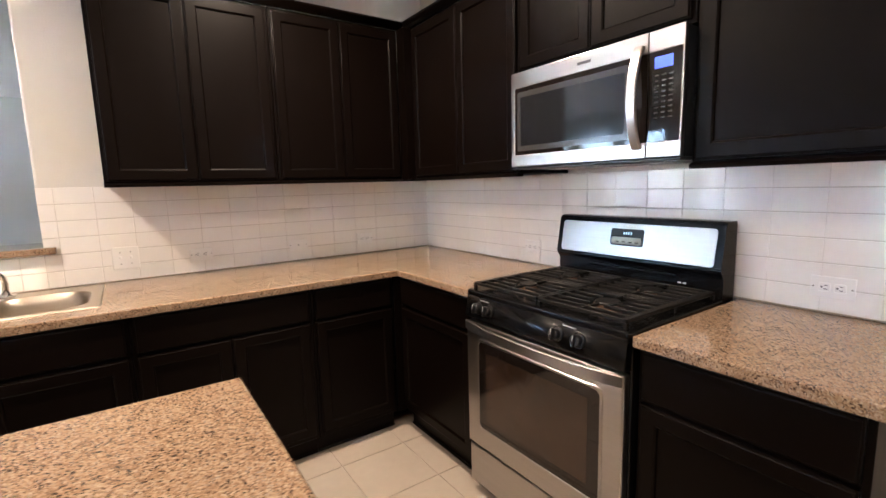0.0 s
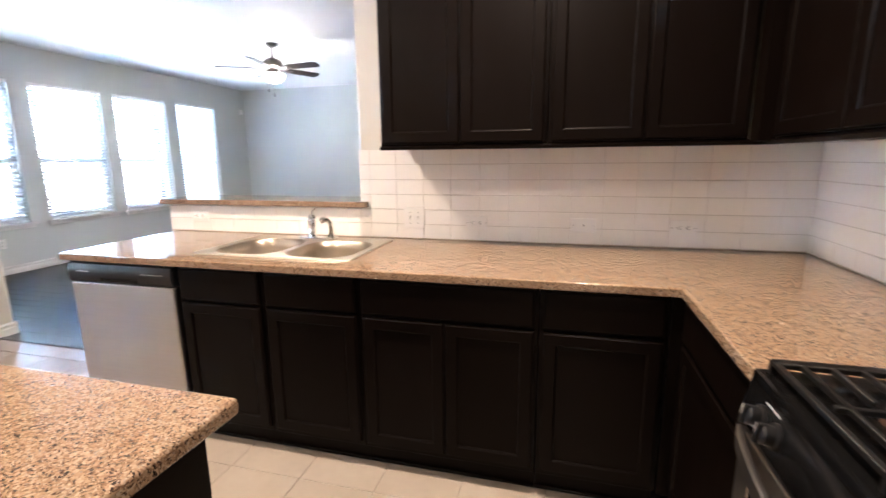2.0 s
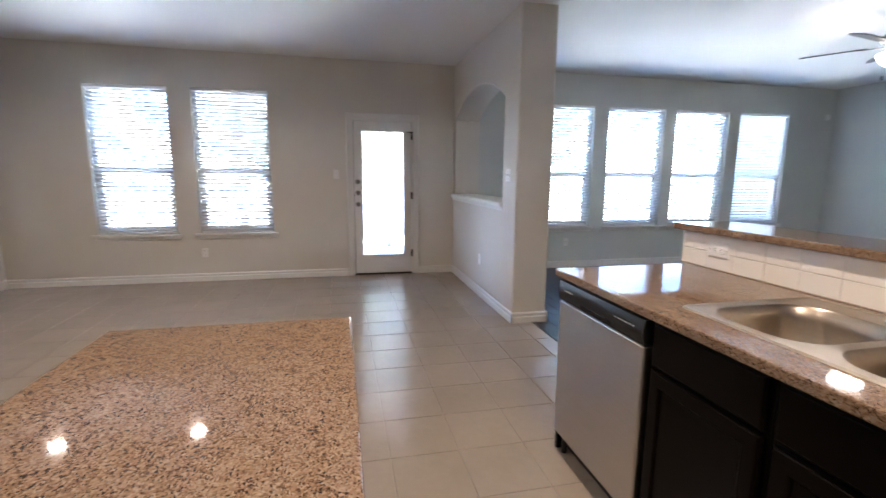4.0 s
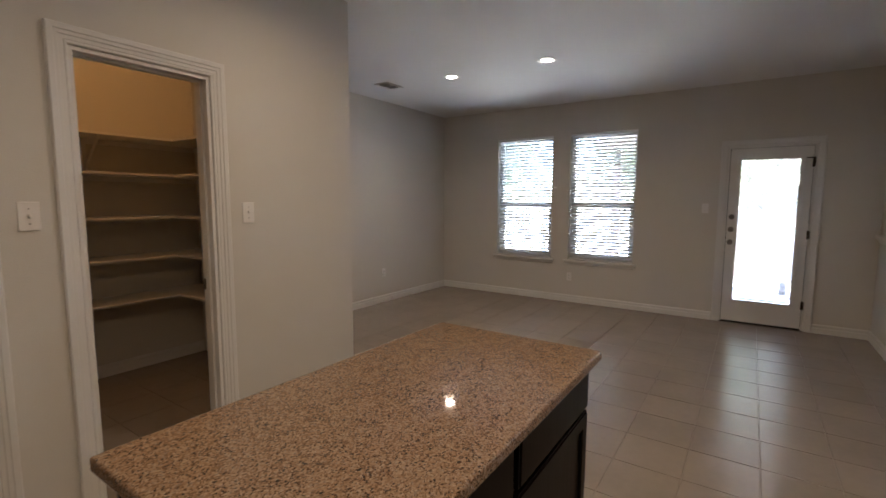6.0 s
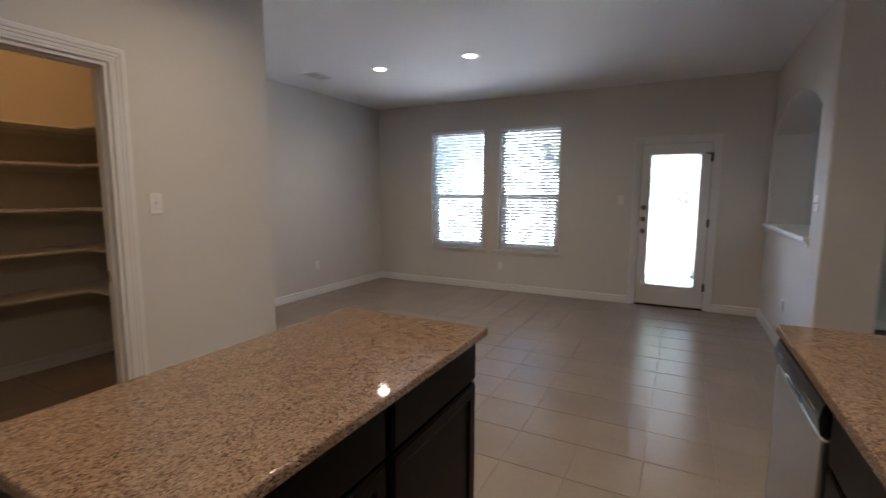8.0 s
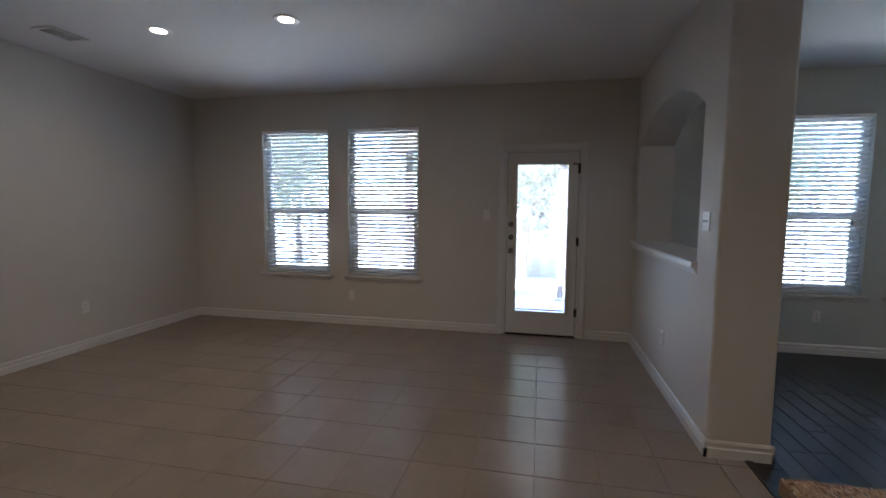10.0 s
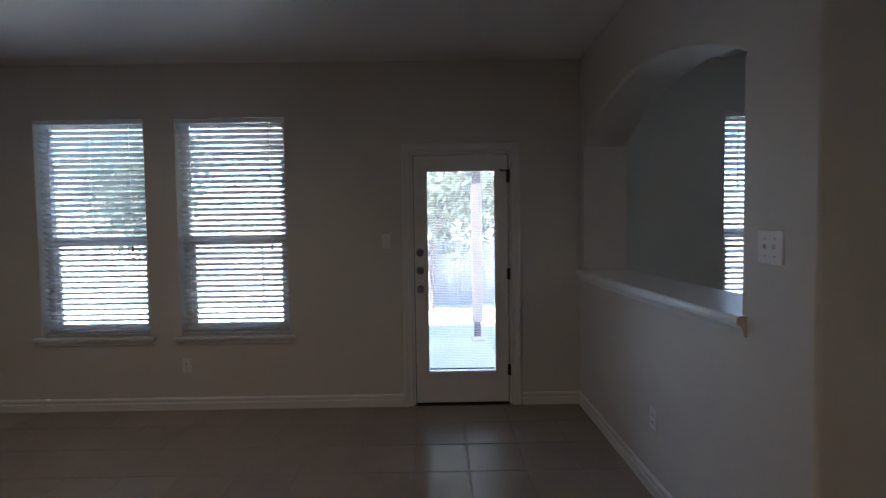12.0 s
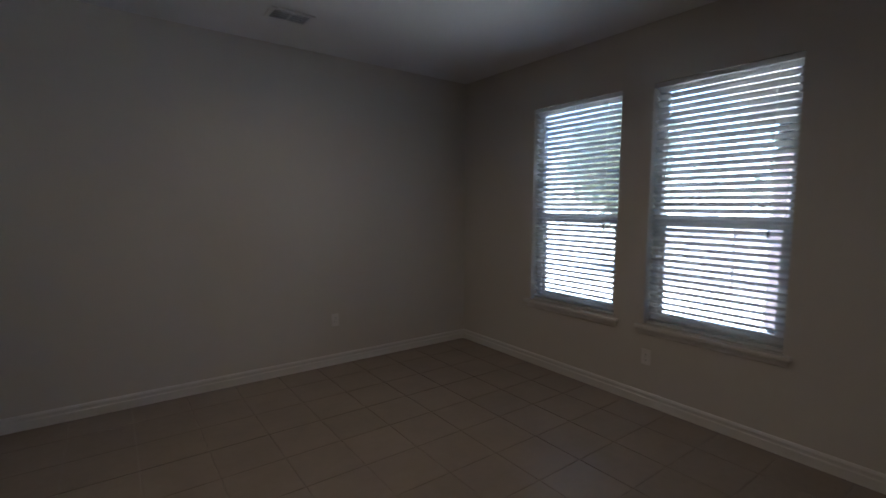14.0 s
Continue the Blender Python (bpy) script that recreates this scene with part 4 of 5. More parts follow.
# ---- dishwasher ----
def dishwasher():
    x0, x1, f = -3.425, -2.806, NB - 0.002
    d = thing("dishwasher", ((x0 + x1) / 2, f, 0), "stainless dishwasher with black control strip under the counter", "dishwasher")
    part("body", bx(x0 + 0.01, f + 0.03, 0.09, x1 - 0.01, -0.05, CT - 0.04), M_BLACK, d)
    part("door_panel", bx(x0, f - 0.028, 0.115, x1, f + 0.03, 0.775, 0.008, 3), M_STEEL, d, "brushed stainless door")
    bm = bmesh.new()
    n = 10
    prof = [(f + 0.03, CT - 0.04)] + [(f - 0.03 - 0.007 * math.sin(math.pi * k / n), CT - 0.045 - (0.088) * k / n) for k in range(n + 1)] + [(f + 0.03, 0.778)]
    a = [bm.verts.new((x0, y, z)) for y, z in prof]
    b = [bm.verts.new((x1, y, z)) for y, z in prof]
    for k in range(len(prof)):
        bm.faces.new((a[k], a[(k + 1) % len(a)], b[(k + 1) % len(a)], b[k]))
    bm.faces.new(a), bm.faces.new(b)
    cp = part("control_panel", bm, M_BLACK, d, "black slightly bowed control strip")
    part("handle_pocket", bx(x0 + 0.2, f - 0.0375, CT - 0.128, x1 - 0.2, f - 0.03, CT - 0.108, 0.003), M_ENAMEL, cp)
    for k in range(6):
        part("button_mark", bx(x1 - 0.17 + k * 0.022, f - 0.0378, CT - 0.082, x1 - 0.158 + k * 0.022, f - 0.035, CT - 0.079), M_MARK, cp)
    part("vent_mark", bx(x0 + 0.06, f - 0.0378, CT - 0.084, x0 + 0.13, f - 0.035, CT - 0.080), M_MARK, cp)
    part("toe_kick", bx(x0 + 0.004, f + 0.045, 0.012, x1 - 0.004, f + 0.06, 0.112), M_BLACK, d)
    for x in (x0 + 0.03, x1 - 0.03):
        part("foot", cyl(bmesh.new(), (x, f + 0.02, 0), (x, f + 0.02, 0.1), 0.014, n=12), M_BLACK, d)
    return d


dishwasher()


# ---- gas range ----
def gas_range():
    y0, y1 = RNG1, RNG0
    yc = (y0 + y1) / 2
    xf = -0.665
    r = thing("gas_range", (-0.35, yc, 0), "freestanding stainless gas range with black cooktop and grates", "range")
    part("body", bx(xf + 0.004, y0, 0.06, -0.02, y1, 0.895, 0.004), M_ENAMEL, r)
    for x in (xf + 0.06, -0.08):
        for y in (y0 + 0.04, y1 - 0.04):
            part("foot", cyl(bmesh.new(), (x, y, 0), (x, y, 0.06), 0.018, n=12), M_BLACK, r)
    part("drawer", bx(xf - 0.022, y0 + 0.004, 0.05, xf + 0.003, y1 - 0.004, 0.228, 0.006, 2), M_STEEL, r, "stainless storage drawer")
    # oven door with its window
    wz0, wz1, wy0, wy1 = 0.335, 0.715, y0 + 0.085, y1 - 0.085
    door = part("oven_door", bx(xf - 0.03, y0 + 0.004, 0.24, xf + 0.003, y1 - 0.004, 0.79, 0.007, 3), M_STEEL, r, "brushed stainless oven door")
    bm = bmesh.new()
    o = [bm.verts.new((xf - 0.0305, a, b)) for a, b in rounded(wy0 - 0.012, wz0 - 0.012, wy1 + 0.012, wz1 + 0.012, 0.03)]
    i = [bm.verts.new((xf - 0.0345, a, b)) for a, b in rounded(wy0 - 0.009, wz0 - 0.009, wy1 + 0.009, wz1 + 0.009, 0.028)]
    j = [bm.verts.new((xf - 0.0345, a, b)) for a, b in rounded(wy0 - 0.003, wz0 - 0.003, wy1 + 0.003, wz1 + 0.003, 0.024)]
    k = [bm.verts.new((xf - 0.0315, a, b)) for a, b in rounded(wy0, wz0, wy1, wz1, 0.022)]
    loft(bm, o, i), loft(bm, i, j), loft(bm, j, k)
    part("window_trim", bm, M_STEEL, door, "bright window trim")
    bm = bmesh.new()
    bm.faces.new([bm.verts.new((xf - 0.0318, a, b)) for a, b in rounded(wy0, wz0, wy1, wz1, 0.022)])
    part("window_glass", bm, M_DARKGLASS, door, "dark brown oven glass")
    bm = bmesh.new()
    bm.faces.new([bm.verts.new((xf - 0.0322, a, b)) for a, b in rounded(wy0 + 0.045, wz0 + 0.04, wy1 - 0.045, wz1 - 0.04, 0.006)])
    part("inner_pane", bm, M_OVENPANE, door, "brown see-through middle of the oven glass")
    pts = [(xf - 0.03 - 0.042 * math.sin(math.pi * k / 20) ** 0.7, y0 + 0.006 + (y1 - y0 - 0.012) * k / 20, 0.772) for k in range(21)]
    part("oven_handle", strap(bmesh.new(), pts, (0, 0, 1), 0.038, 0.014), M_STEEL, door, "bowed flat stainless handle")
    # control panel with knobs
    bm = bmesh.new()
    prof = [(xf + 0.003, 0.8), (xf - 0.03, 0.803), (xf - 0.035, 0.812), (xf - 0.018, 0.9), (xf + 0.003, 0.905)]
    a = [bm.verts.new((x, y0 + 0.002, z)) for x, z in prof]
    b = [bm.verts.new((x, y1 - 0.002, z)) for x, z in prof]
    for q in range(len(prof)):
        bm.faces.new((a[q], a[(q + 1) % 5], b[(q + 1) % 5], b[q]))
    bm.faces.new(a), bm.faces.new(b)
    cp = part("control_panel", bm, M_ENAMEL, r, "glossy black sloped control panel")
    slope = math.degrees(math.atan2(0.017, 0.088))
    for y in (y1 - 0.085, y1 - 0.15, y0 + 0.26, y0 + 0.17):
        m = pose(xf - 0.0272, y, 0.854, 0, -90 + slope, 0)
        bm = lathe(bmesh.new(), [(0.026, 0), (0.025, 0.006), (0.02, 0.008), (0.019, 0.024), (0.015, 0.028), (0.004, 0.0285)], (0, 0, 0), 20)
        box(bm, -0.02, -0.0045, 0.012, 0.02, 0.0045, 0.036, 0.002)
        bm.transform(m)
        kn = part("knob", bm, M_BLACK, cp, "black burner knob")
        bm = bx(-0.001, -0.0012, 0.0362, 0.018, 0.0012, 0.0368)
        bm.transform(m)
        part("knob_mark", bm, M_MARK, cp)
    for y in (y1 - 0.115, y0 + 0.215):
        bm = bx(-0.002, -0.028, 0.001, 0.001, 0.028, 0.0015)
        bm.transform(pose(xf - 0.0202, y, 0.888, 0, -90 + slope, 0))
        part("panel_mark", bm, M_MARK, cp)
    # cooktop
    top = bx(xf - 0.02, y0, 0.895, -0.105, y1, 0.922, 0.008, 2)
    part("cooktop", top, M_ENAMEL, r, "black enamelled cooktop")
    for x in (xf + 0.15, xf + 0.415):
        for y, s in ((yc - 0.19, 1.0), (yc + 0.19, 0.85)):
            b = part("burner", lathe(bmesh.new(), [(0.058 * s, 0.922), (0.056 * s, 0.93), (0.05 * s, 0.934), (0.048 * s, 0.944), (0.006, 0.944)], (x, y, 0), 24), M_BURNER, r, "burner ring with bronze-coloured head")
            part("burner_cap", lathe(bmesh.new(), [(0.042 * s, 0.944), (0.044 * s, 0.948), (0.04 * s, 0.953), (0.006, 0.954)], (x, y, 0), 24), M_IRON, b, "matt black cap")
            part("igniter", cyl(bmesh.new(), (x + 0.052 * s, y + 0.03, 0.922), (x + 0.052 * s, y + 0.03, 0.943), 0.004, n=8), M_MARK, b)
    gx0, gx1 = xf + 0.0, -0.125
    for ga, gb in ((y0 + 0.02, yc - 0.003), (yc + 0.003, y1 - 0.02)):
        gz = 0.952
        g = part("grate", bx(gx0, ga, gz - 0.012, gx0 + 0.012, gb, gz, 0.002), M_IRON, r, "black cast iron grate")

        def bar(a, b, c, d):
            part("grate_bar", bx(a, b, gz - 0.012, c, d, gz, 0.002), M_IRON, g)
        xm, gm = (gx0 + gx1) / 2, (ga + gb) / 2
        outer = (ga, ga + 0.026) if ga < yc - 0.1 else (gb - 0.026, gb)
        inner = (gb - 0.012, gb) if ga < yc - 0.1 else (ga, ga + 0.012)
        bar(gx1 - 0.012, ga, gx1, gb), bar(gx0, outer[0], gx1, outer[1]), bar(gx0, inner[0], gx1, inner[1])
        bar(xm - 0.006, ga, xm + 0.006, gb)
        for x in (xf + 0.15, xf + 0.415):
            for side in (-1, 1):
                bar(x + side * 0.03, gm - 0.005, x + side * 0.125, gm + 0.005)
        for kk in range(1, 11):
            x = gx0 + (gx1 - gx0) * kk / 11 - 0.005
            near = min(abs(x - xf - 0.15), abs(x - xf - 0.415))
            if near > 0.075:
                bar(x, ga, x + 0.010, gb)
            else:
                half = 0.045 if near < 0.045 else 0.03
                bar(x, ga, x + 0.010, gm - half), bar(x, gm + half, x + 0.010, gb)
        for a in (gx0 + 0.006, gx1 - 0.006, xm):
            for b in (ga + 0.006, gb - 0.006):
                part("grate_foot", bx(a - 0.006, b - 0.006, 0.922, a + 0.006, b + 0.006, gz - 0.012), M_IRON, g)
    # back guard
    bm = bmesh.new()
    prof = [(-0.02, 0.895), (-0.105, 0.895), (-0.105, 1.0), (-0.118, 1.012), (-0.128, 1.03), (-0.1, 1.195), (-0.085, 1.203), (-0.02, 1.203)]
    a = [bm.verts.new((x, y0 + 0.004, z)) for x, z in prof]
    b = [bm.verts.new((x, y1 - 0.004, z)) for x, z in prof]
    for q in range(len(prof)):
        bm.faces.new((a[q], a[(q + 1) % len(a)], b[(q + 1) % len(a)], b[q]))
    bm.faces.new(a), bm.faces.new(b)
    bmesh.ops.recalc_face_normals(bm, faces=bm.faces)
    bmesh.ops.bevel(bm, geom=[e for e in bm.edges if abs(e.verts[0].co.y - e.verts[1].co.y) > 0.3], offset=0.005, segments=2, affect="EDGES")
    bg = part("backguard", bm, M_ENAMEL, r, "black backguard with stainless face")
    lean = math.degrees(math.atan2(0.028, 0.165))

    def on_face(y_a, z_a, y_b, z_b, lift, thick, material, name, rr=0.012, label=""):
        """A plate on the leaning face; y along the range, z up the face from its foot."""
        bm = bmesh.new()
        lo = [bm.verts.new((0, p, q)) for p, q in rounded(min(y_a, y_b), z_a, max(y_a, y_b), z_b, rr)]
        hi = [bm.verts.new((-thick, p, q)) for p, q in rounded(min(y_a, y_b) + thick * 0.5, z_a + thick * 0.5, max(y_a, y_b) - thick * 0.5, z_b - thick * 0.5, rr)]
        loft(bm, lo, hi)
        bm.faces.new(hi)
        bm.transform(Matrix.Translation((-0.128 - lift, 0, 1.03)) @ Matrix.Rotation(radians(lean), 4, "Y"))
        return part(name, bm, material, bg, label)

    on_face(y0 + 0.03, 0.008, y1 - 0.03, 0.15, 0.0006, 0.002, M_STEEL, "face_plate", 0.014, "brushed stainless face plate")
    on_face(yc - 0.07, 0.055, yc + 0.085, 0.128, 0.003, 0.002, M_BLACK, "clock_panel", 0.01, "black oven control panel")
    on_face(yc - 0.062, 0.061, yc + 0.077, 0.092, 0.0054, 0.0008, M_CHROME, "key_strip", 0.008, "mirror-bright key strip")
    for kk in range(4):
        on_face(yc - 0.016 + kk * 0.011, 0.104, yc - 0.010 + kk * 0.011, 0.114, 0.0055, 0.0006, M_GREYDISPLAY, "clock_digit", 0.001, "small lit clock digit")
    for kk in range(4):
        on_face(yc - 0.05 + kk * 0.03, 0.070, yc - 0.034 + kk * 0.03, 0.074, 0.0066, 0.0005, M_GREYPRINT, "key", 0.001)
    on_face(yc - 0.03, 0.03, yc + 0.03, 0.036, 0.003, 0.0006, M_MARK, "badge", 0.002)
    for kk in range(2):
        part("badge_mark", bx(-0.1064, yc - 0.225 - kk * 0.02, 0.958, -0.1045, yc - 0.211 - kk * 0.02, 0.964), M_MARK, bg)
    part("vent_slot", bx(-0.1062, yc - 0.2, 0.985, -0.1045, yc + 0.2, 0.99), M_IRON, bg)
    return r


gas_range()


# ---- microwave ----
def microwave():
    y1, y0, z0, z1 = -1.342, -2.104, 1.42, 1.83
    xf = -0.383
    m = thing("microwave", (-0.2, (y0 + y1) / 2, z0), "over-the-range stainless microwave with black door glass", "microwave")
    part("body", bx(xf + 0.002, y0 + 0.004, z0 + 0.012, -0.005, y1 - 0.004, z1 - 0.001, 0.003), M_BLACK, m)
    ys = -1.985                                    # seam of door and control side
    door = part("door", cells((ys + 0.001, y1 - 0.022, y1), (z0 + 0.012, z0 + 0.062, z1 - 0.065, z1), lambda u, v: u < y1 - 0.022 and z0 + 0.062 < v < z1 - 0.065, xf - 0.02, xf, "yz", 0.003),
                M_STEEL, m, "stainless door frame")
    part("door_glass", bx(xf - 0.0175, ys + 0.002, z0 + 0.06, xf - 0.002, y1 - 0.02, z1 - 0.063, 0.001), M_DARKGLASS, door, "glossy black door glass")
    bm = bmesh.new()
    bm.faces.new([bm.verts.new((xf - 0.0179, a, b)) for a, b in rounded(ys + 0.085, z0 + 0.1, y1 - 0.055, z1 - 0.105, 0.006)])
    part("door_screen", bm, M_SCREEN, door, "grey perforated screen behind the door glass")
    bm = bmesh.new()
    o = [bm.verts.new((xf - 0.0178, a, b)) for a, b in rounded(ys + 0.07, z0 + 0.078, y1 - 0.036, z1 - 0.083, 0.006)]
    i = [bm.verts.new((xf - 0.0178, a, b)) for a, b in rounded(ys + 0.085, z0 + 0.1, y1 - 0.055, z1 - 0.105, 0.006)]
    loft(bm, o, i)
    part("screen_bezel", bm, M_BEZEL, door, "dull grey bezel behind the door glass")
    part("badge", bx(xf - 0.0212, -1.76, z1 - 0.04, xf - 0.0201, -1.70, z1 - 0.03), M_GREYPRINT, door)
    pts = [(xf - 0.022 - 0.042 * math.sin(math.pi * k / 18) ** 0.7, ys + 0.03, z0 + 0.045 + (z1 - z0 - 0.085) * k / 18) for k in range(19)]
    part("handle", strap(bmesh.new(), pts, (0, 1, 0), 0.034, 0.013), M_STEEL, door, "bowed flat stainless door handle")
    side = part("control_side", cells((y0, y0 + 0.008, ys - 0.001), (z0 + 0.012, z0 + 0.062, z1 - 0.065, z1), lambda u, v: u > y0 + 0.008 and z0 + 0.062 < v < z1 - 0.065, xf - 0.02, xf, "yz", 0.003), M_STEEL, m)
    part("control_panel", bx(xf - 0.0175, y0 + 0.007, z0 + 0.06, xf - 0.002, ys - 0.002, z1 - 0.063, 0.001), M_DARKGLASS, side, "black touch control panel")
    part("display", bx(xf - 0.0182, y0 + 0.036, z1 - 0.118, xf - 0.0176, ys - 0.022, z1 - 0.082), M_DISPLAY, side, "lit blue display")
    for row in range(9):
        for col in range(3):
            y = y0 + 0.034 + col * 0.024
            z = z1 - 0.142 - row * 0.0165
            part("key", bx(xf - 0.0181, y, z, xf - 0.0176, y + 0.013, z + 0.004), M_GREYPRINT, side)
    part("bottom_grille", bx(xf - 0.015, y0 + 0.002, z0, -0.02, y1 - 0.002, z0 + 0.0115, 0.003), M_BLACK, m)
    for y in (-1.55, -1.9):
        part("filter", bx(-0.3, y - 0.11, z0 - 0.003, -0.12, y + 0.11, z0 - 0.0002, 0.001), M_STEEL, m, "metal grease filter")
    return m


microwave()


# ---- island ----
IX0, IX1, IY0, IY1 = -2.90, -1.656, -2.382, -1.715
solo("countertop", cells((IX0, IX1), (IY0, IY1), lambda u, v: False, CT - 0.033, CT, "xy", 0.007, 3), M_GRANITE, "polished speckled tan granite slab on the kitchen island", "countertop")
for a, b in ((1.695, 2.29), (2.29, 2.875)):
    c = base_cabinet(a, b, 180, IY1 - 0.05, IY1 - 0.05 + 0.57, 1, 1, "espresso island cabinet with drawer over a panel door", "island cabinets")
solo("island_back_panel", bx(IX0 + 0.028, IY0 + 0.03, 0, IX1 - 0.033, IY0 + 0.044, CT - 0.036, 0.002), M_CAB, "espresso back panel of the island", "panel")

# ---- electrical plates ----


def plate(kind, at, facing, label, wide=1, group=""):
    """kind: outlet, switch or blank; facing: degrees that its front is turned from -y."""
    w, h = 0.07 + 0.046 * (wide - 1), 0.115
    if kind in ("outlet_flat", "jack_flat"):
        w, h = 0.115, 0.07
    cat = "outlet" if "outlet" in kind else ("switch" if kind == "switch" else "wall plate")
    p = thing({"outlet": "wall_outlet", "switch": "light_switch", "wall plate": "wall_plate"}[cat], at, label, cat, group)
    m = pose(*at, 0, 0, facing)

    def add(name, bm, mat, lab=""):
        bm.transform(m)
        return part(name, bm, mat, p, lab)

    add("cover_plate", bx(-w / 2, -0.007, -h / 2, w / 2, 0, h / 2, 0.0025, 2), M_PLASTIC)
    if "outlet" in kind:
        for s in (-1, 1):
            cx, cz = (s * 0.02, 0) if kind == "outlet_flat" else (0, s * 0.02)
            add("socket", bx(cx - 0.0155, -0.0095, cz - 0.0145, cx + 0.0155, -0.0065, cz + 0.0145, 0.004, 2), M_PLASTIC)
            for dx, dz, a, b in ((-0.006, 0.003, 0.0012, 0.005), (0.006, 0.003, 0.0012, 0.004), (0, -0.007, 0.0025, 0.0025)):
                if kind == "outlet_flat":
                    dx, dz, a, b = dz, dx, b, a
                add("slot", bx(cx + dx - a, -0.0099, cz + dz - b, cx + dx + a, -0.0094, cz + dz + b), M_BLACK)
    else:
        for k in range(wide):
            cx = (k - (wide - 1) / 2) * 0.046
            if kind == "switch":
                bm = bx(cx - 0.005, -0.018, -0.004, cx + 0.005, -0.006, 0.010, 0.002)
                add("toggle", bm, M_PLASTIC)
            else:
                add("jack", lathe(bmesh.new(), [(0.004, -0.006), (0.004, -0.010), (0.002, -0.0105)], (cx, 0, 0), 10, "Y"), M_NICKEL)
    for s in (-1, 1):
        for k in range(wide):
            cx = (k - (wide - 1) / 2) * 0.046
            q = (s * 0.05, 0) if "flat" in kind else (cx, s * (0.0 if kind == "outlet" else 0.03))
            if kind == "outlet" and s > 0:
                continue
            add("screw", cyl(bmesh.new(), (q[0], -0.0062, q[1]), (q[0], -0.0078, q[1]), 0.0028, n=8), M_NICKEL)
    return p


for x in (-1.523, -0.521):
    plate("outlet_flat", (x, -0.002, 1.014), 0, "white horizontal duplex outlet on the tiled splashback")
plate("jack_flat", (-0.977, -0.002, 1.014), 0, "white cable jack plate on the tiled splashback")
plate("outlet_flat", (-3.292, -0.002, 1.012), 0, "white duplex outlet under the bar ledge")
plate("switch", (-1.872, -0.002, 1.032), 0, "white double toggle switch on the splashback", 2)
plate("outlet_flat", (-0.002, -1.09, 1.008), -90, "white horizontal duplex outlet between corner and range")
plate("outlet_flat", (-0.002, -2.405, 1.0), -90, "white horizontal duplex outlet beyond the range")
plate("switch", (-1.918, YP, 1.355), 180, "white toggle switch between pantry and laundry doors")
plate("switch", (-2.871, YP, 1.352), 180, "white toggle switch beside the pantry door")
plate("switch", (-5.52, COL_S, 1.352), 0, "white double toggle switch on the column", 2)
plate("outlet", (-6.36, COL_S, 0.41), 0, "white duplex outlet below the arched opening")
plate("outlet", (XW, -3.42, 0.362), 90, "white duplex outlet below the dining windows")
plate("switch", (XW, -1.79, 1.346), 90, "white toggle switch beside the glazed door")
plate("outlet", (-6.12, YS, 0.42), 180, "white duplex outlet low on the dining wall")
plate("outlet", (XW, 1.5, 0.38), 90, "white duplex outlet low on the living room wall")

# ---- ceiling fixtures ----


def can_light(x, y):
    c = thing("recessed_light", (x, y, CEIL - 0.008), "white recessed ceiling can light, switched on", "ceiling light", "recessed lights")
    part("trim_ring", lathe(bmesh.new(), [(0.055, -0.001), (0.094, -0.001), (0.096, -0.006), (0.09, -0.009), (0.07, -0.007), (0.055, -0.003)], (x, y, CEIL), 32, "Z", False), M_TRIM, c)
    part("lens", lathe(bmesh.new(), [(0.054, -0.002), (0.054, -0.004), (0.05, -0.005), (0.01, -0.0055)], (x, y, CEIL), 28), M_CANLENS, c, "glowing warm lens")
    return c


for x, y in list(KITCHEN_CANS) + DINING_CANS:
    can_light(x, y)


def vent(x, y, wx, wy, label, rows=1):
    v = thing("ceiling_vent", (x, y, CEIL - 0.012), label, "air vent", "ceiling vents")
    part("vent_frame", cells((x - wx / 2, x - wx / 2 + 0.03, x + wx / 2 - 0.03, x + wx / 2), (y - wy / 2, y - wy / 2 + 0.03, y + wy / 2 - 0.03, y + wy / 2),
                             lambda u, w: abs(u - x) < wx / 2 - 0.03 and abs(w - y) < wy / 2 - 0.03, CEIL - 0.011, CEIL - 0.0005, "xy", 0.003), M_TRIM, v)
    # no opening above: a thin black sheet paints the shade inside the register
    part("duct", bx(x - wx / 2 + 0.028, y - wy / 2 + 0.028, CEIL - 0.0012, x + wx / 2 - 0.028, y + wy / 2 - 0.028, CEIL - 0.0004), M_BLACK, v, "black sheet for the shade behind the slats")
    part("divider", bx(x - 0.006, y - wy / 2 + 0.03, CEIL - 0.0105, x + 0.006, y + wy / 2 - 0.03, CEIL - 0.002), M_TRIM, v)
    n = int((wy - 0.06) / 0.034)
    for k in range(n):
        yy = y - wy / 2 + 0.047 + k * 0.034
        bm = bx(-wx / 2 + 0.03, -0.007, -0.0006, wx / 2 - 0.03, 0.007, 0.0006)
        bm.transform(pose(x, yy, CEIL - 0.0068, -72, 0, 0))
        part("slat", bm, M_TRIM, v)
    return v


vent(-5.56, -4.955, 0.3, 0.2, "white louvred ceiling register of the dining room")
vent(-4.76, 0.74, 0.3, 0.3, "white louvred ceiling register of the living room")


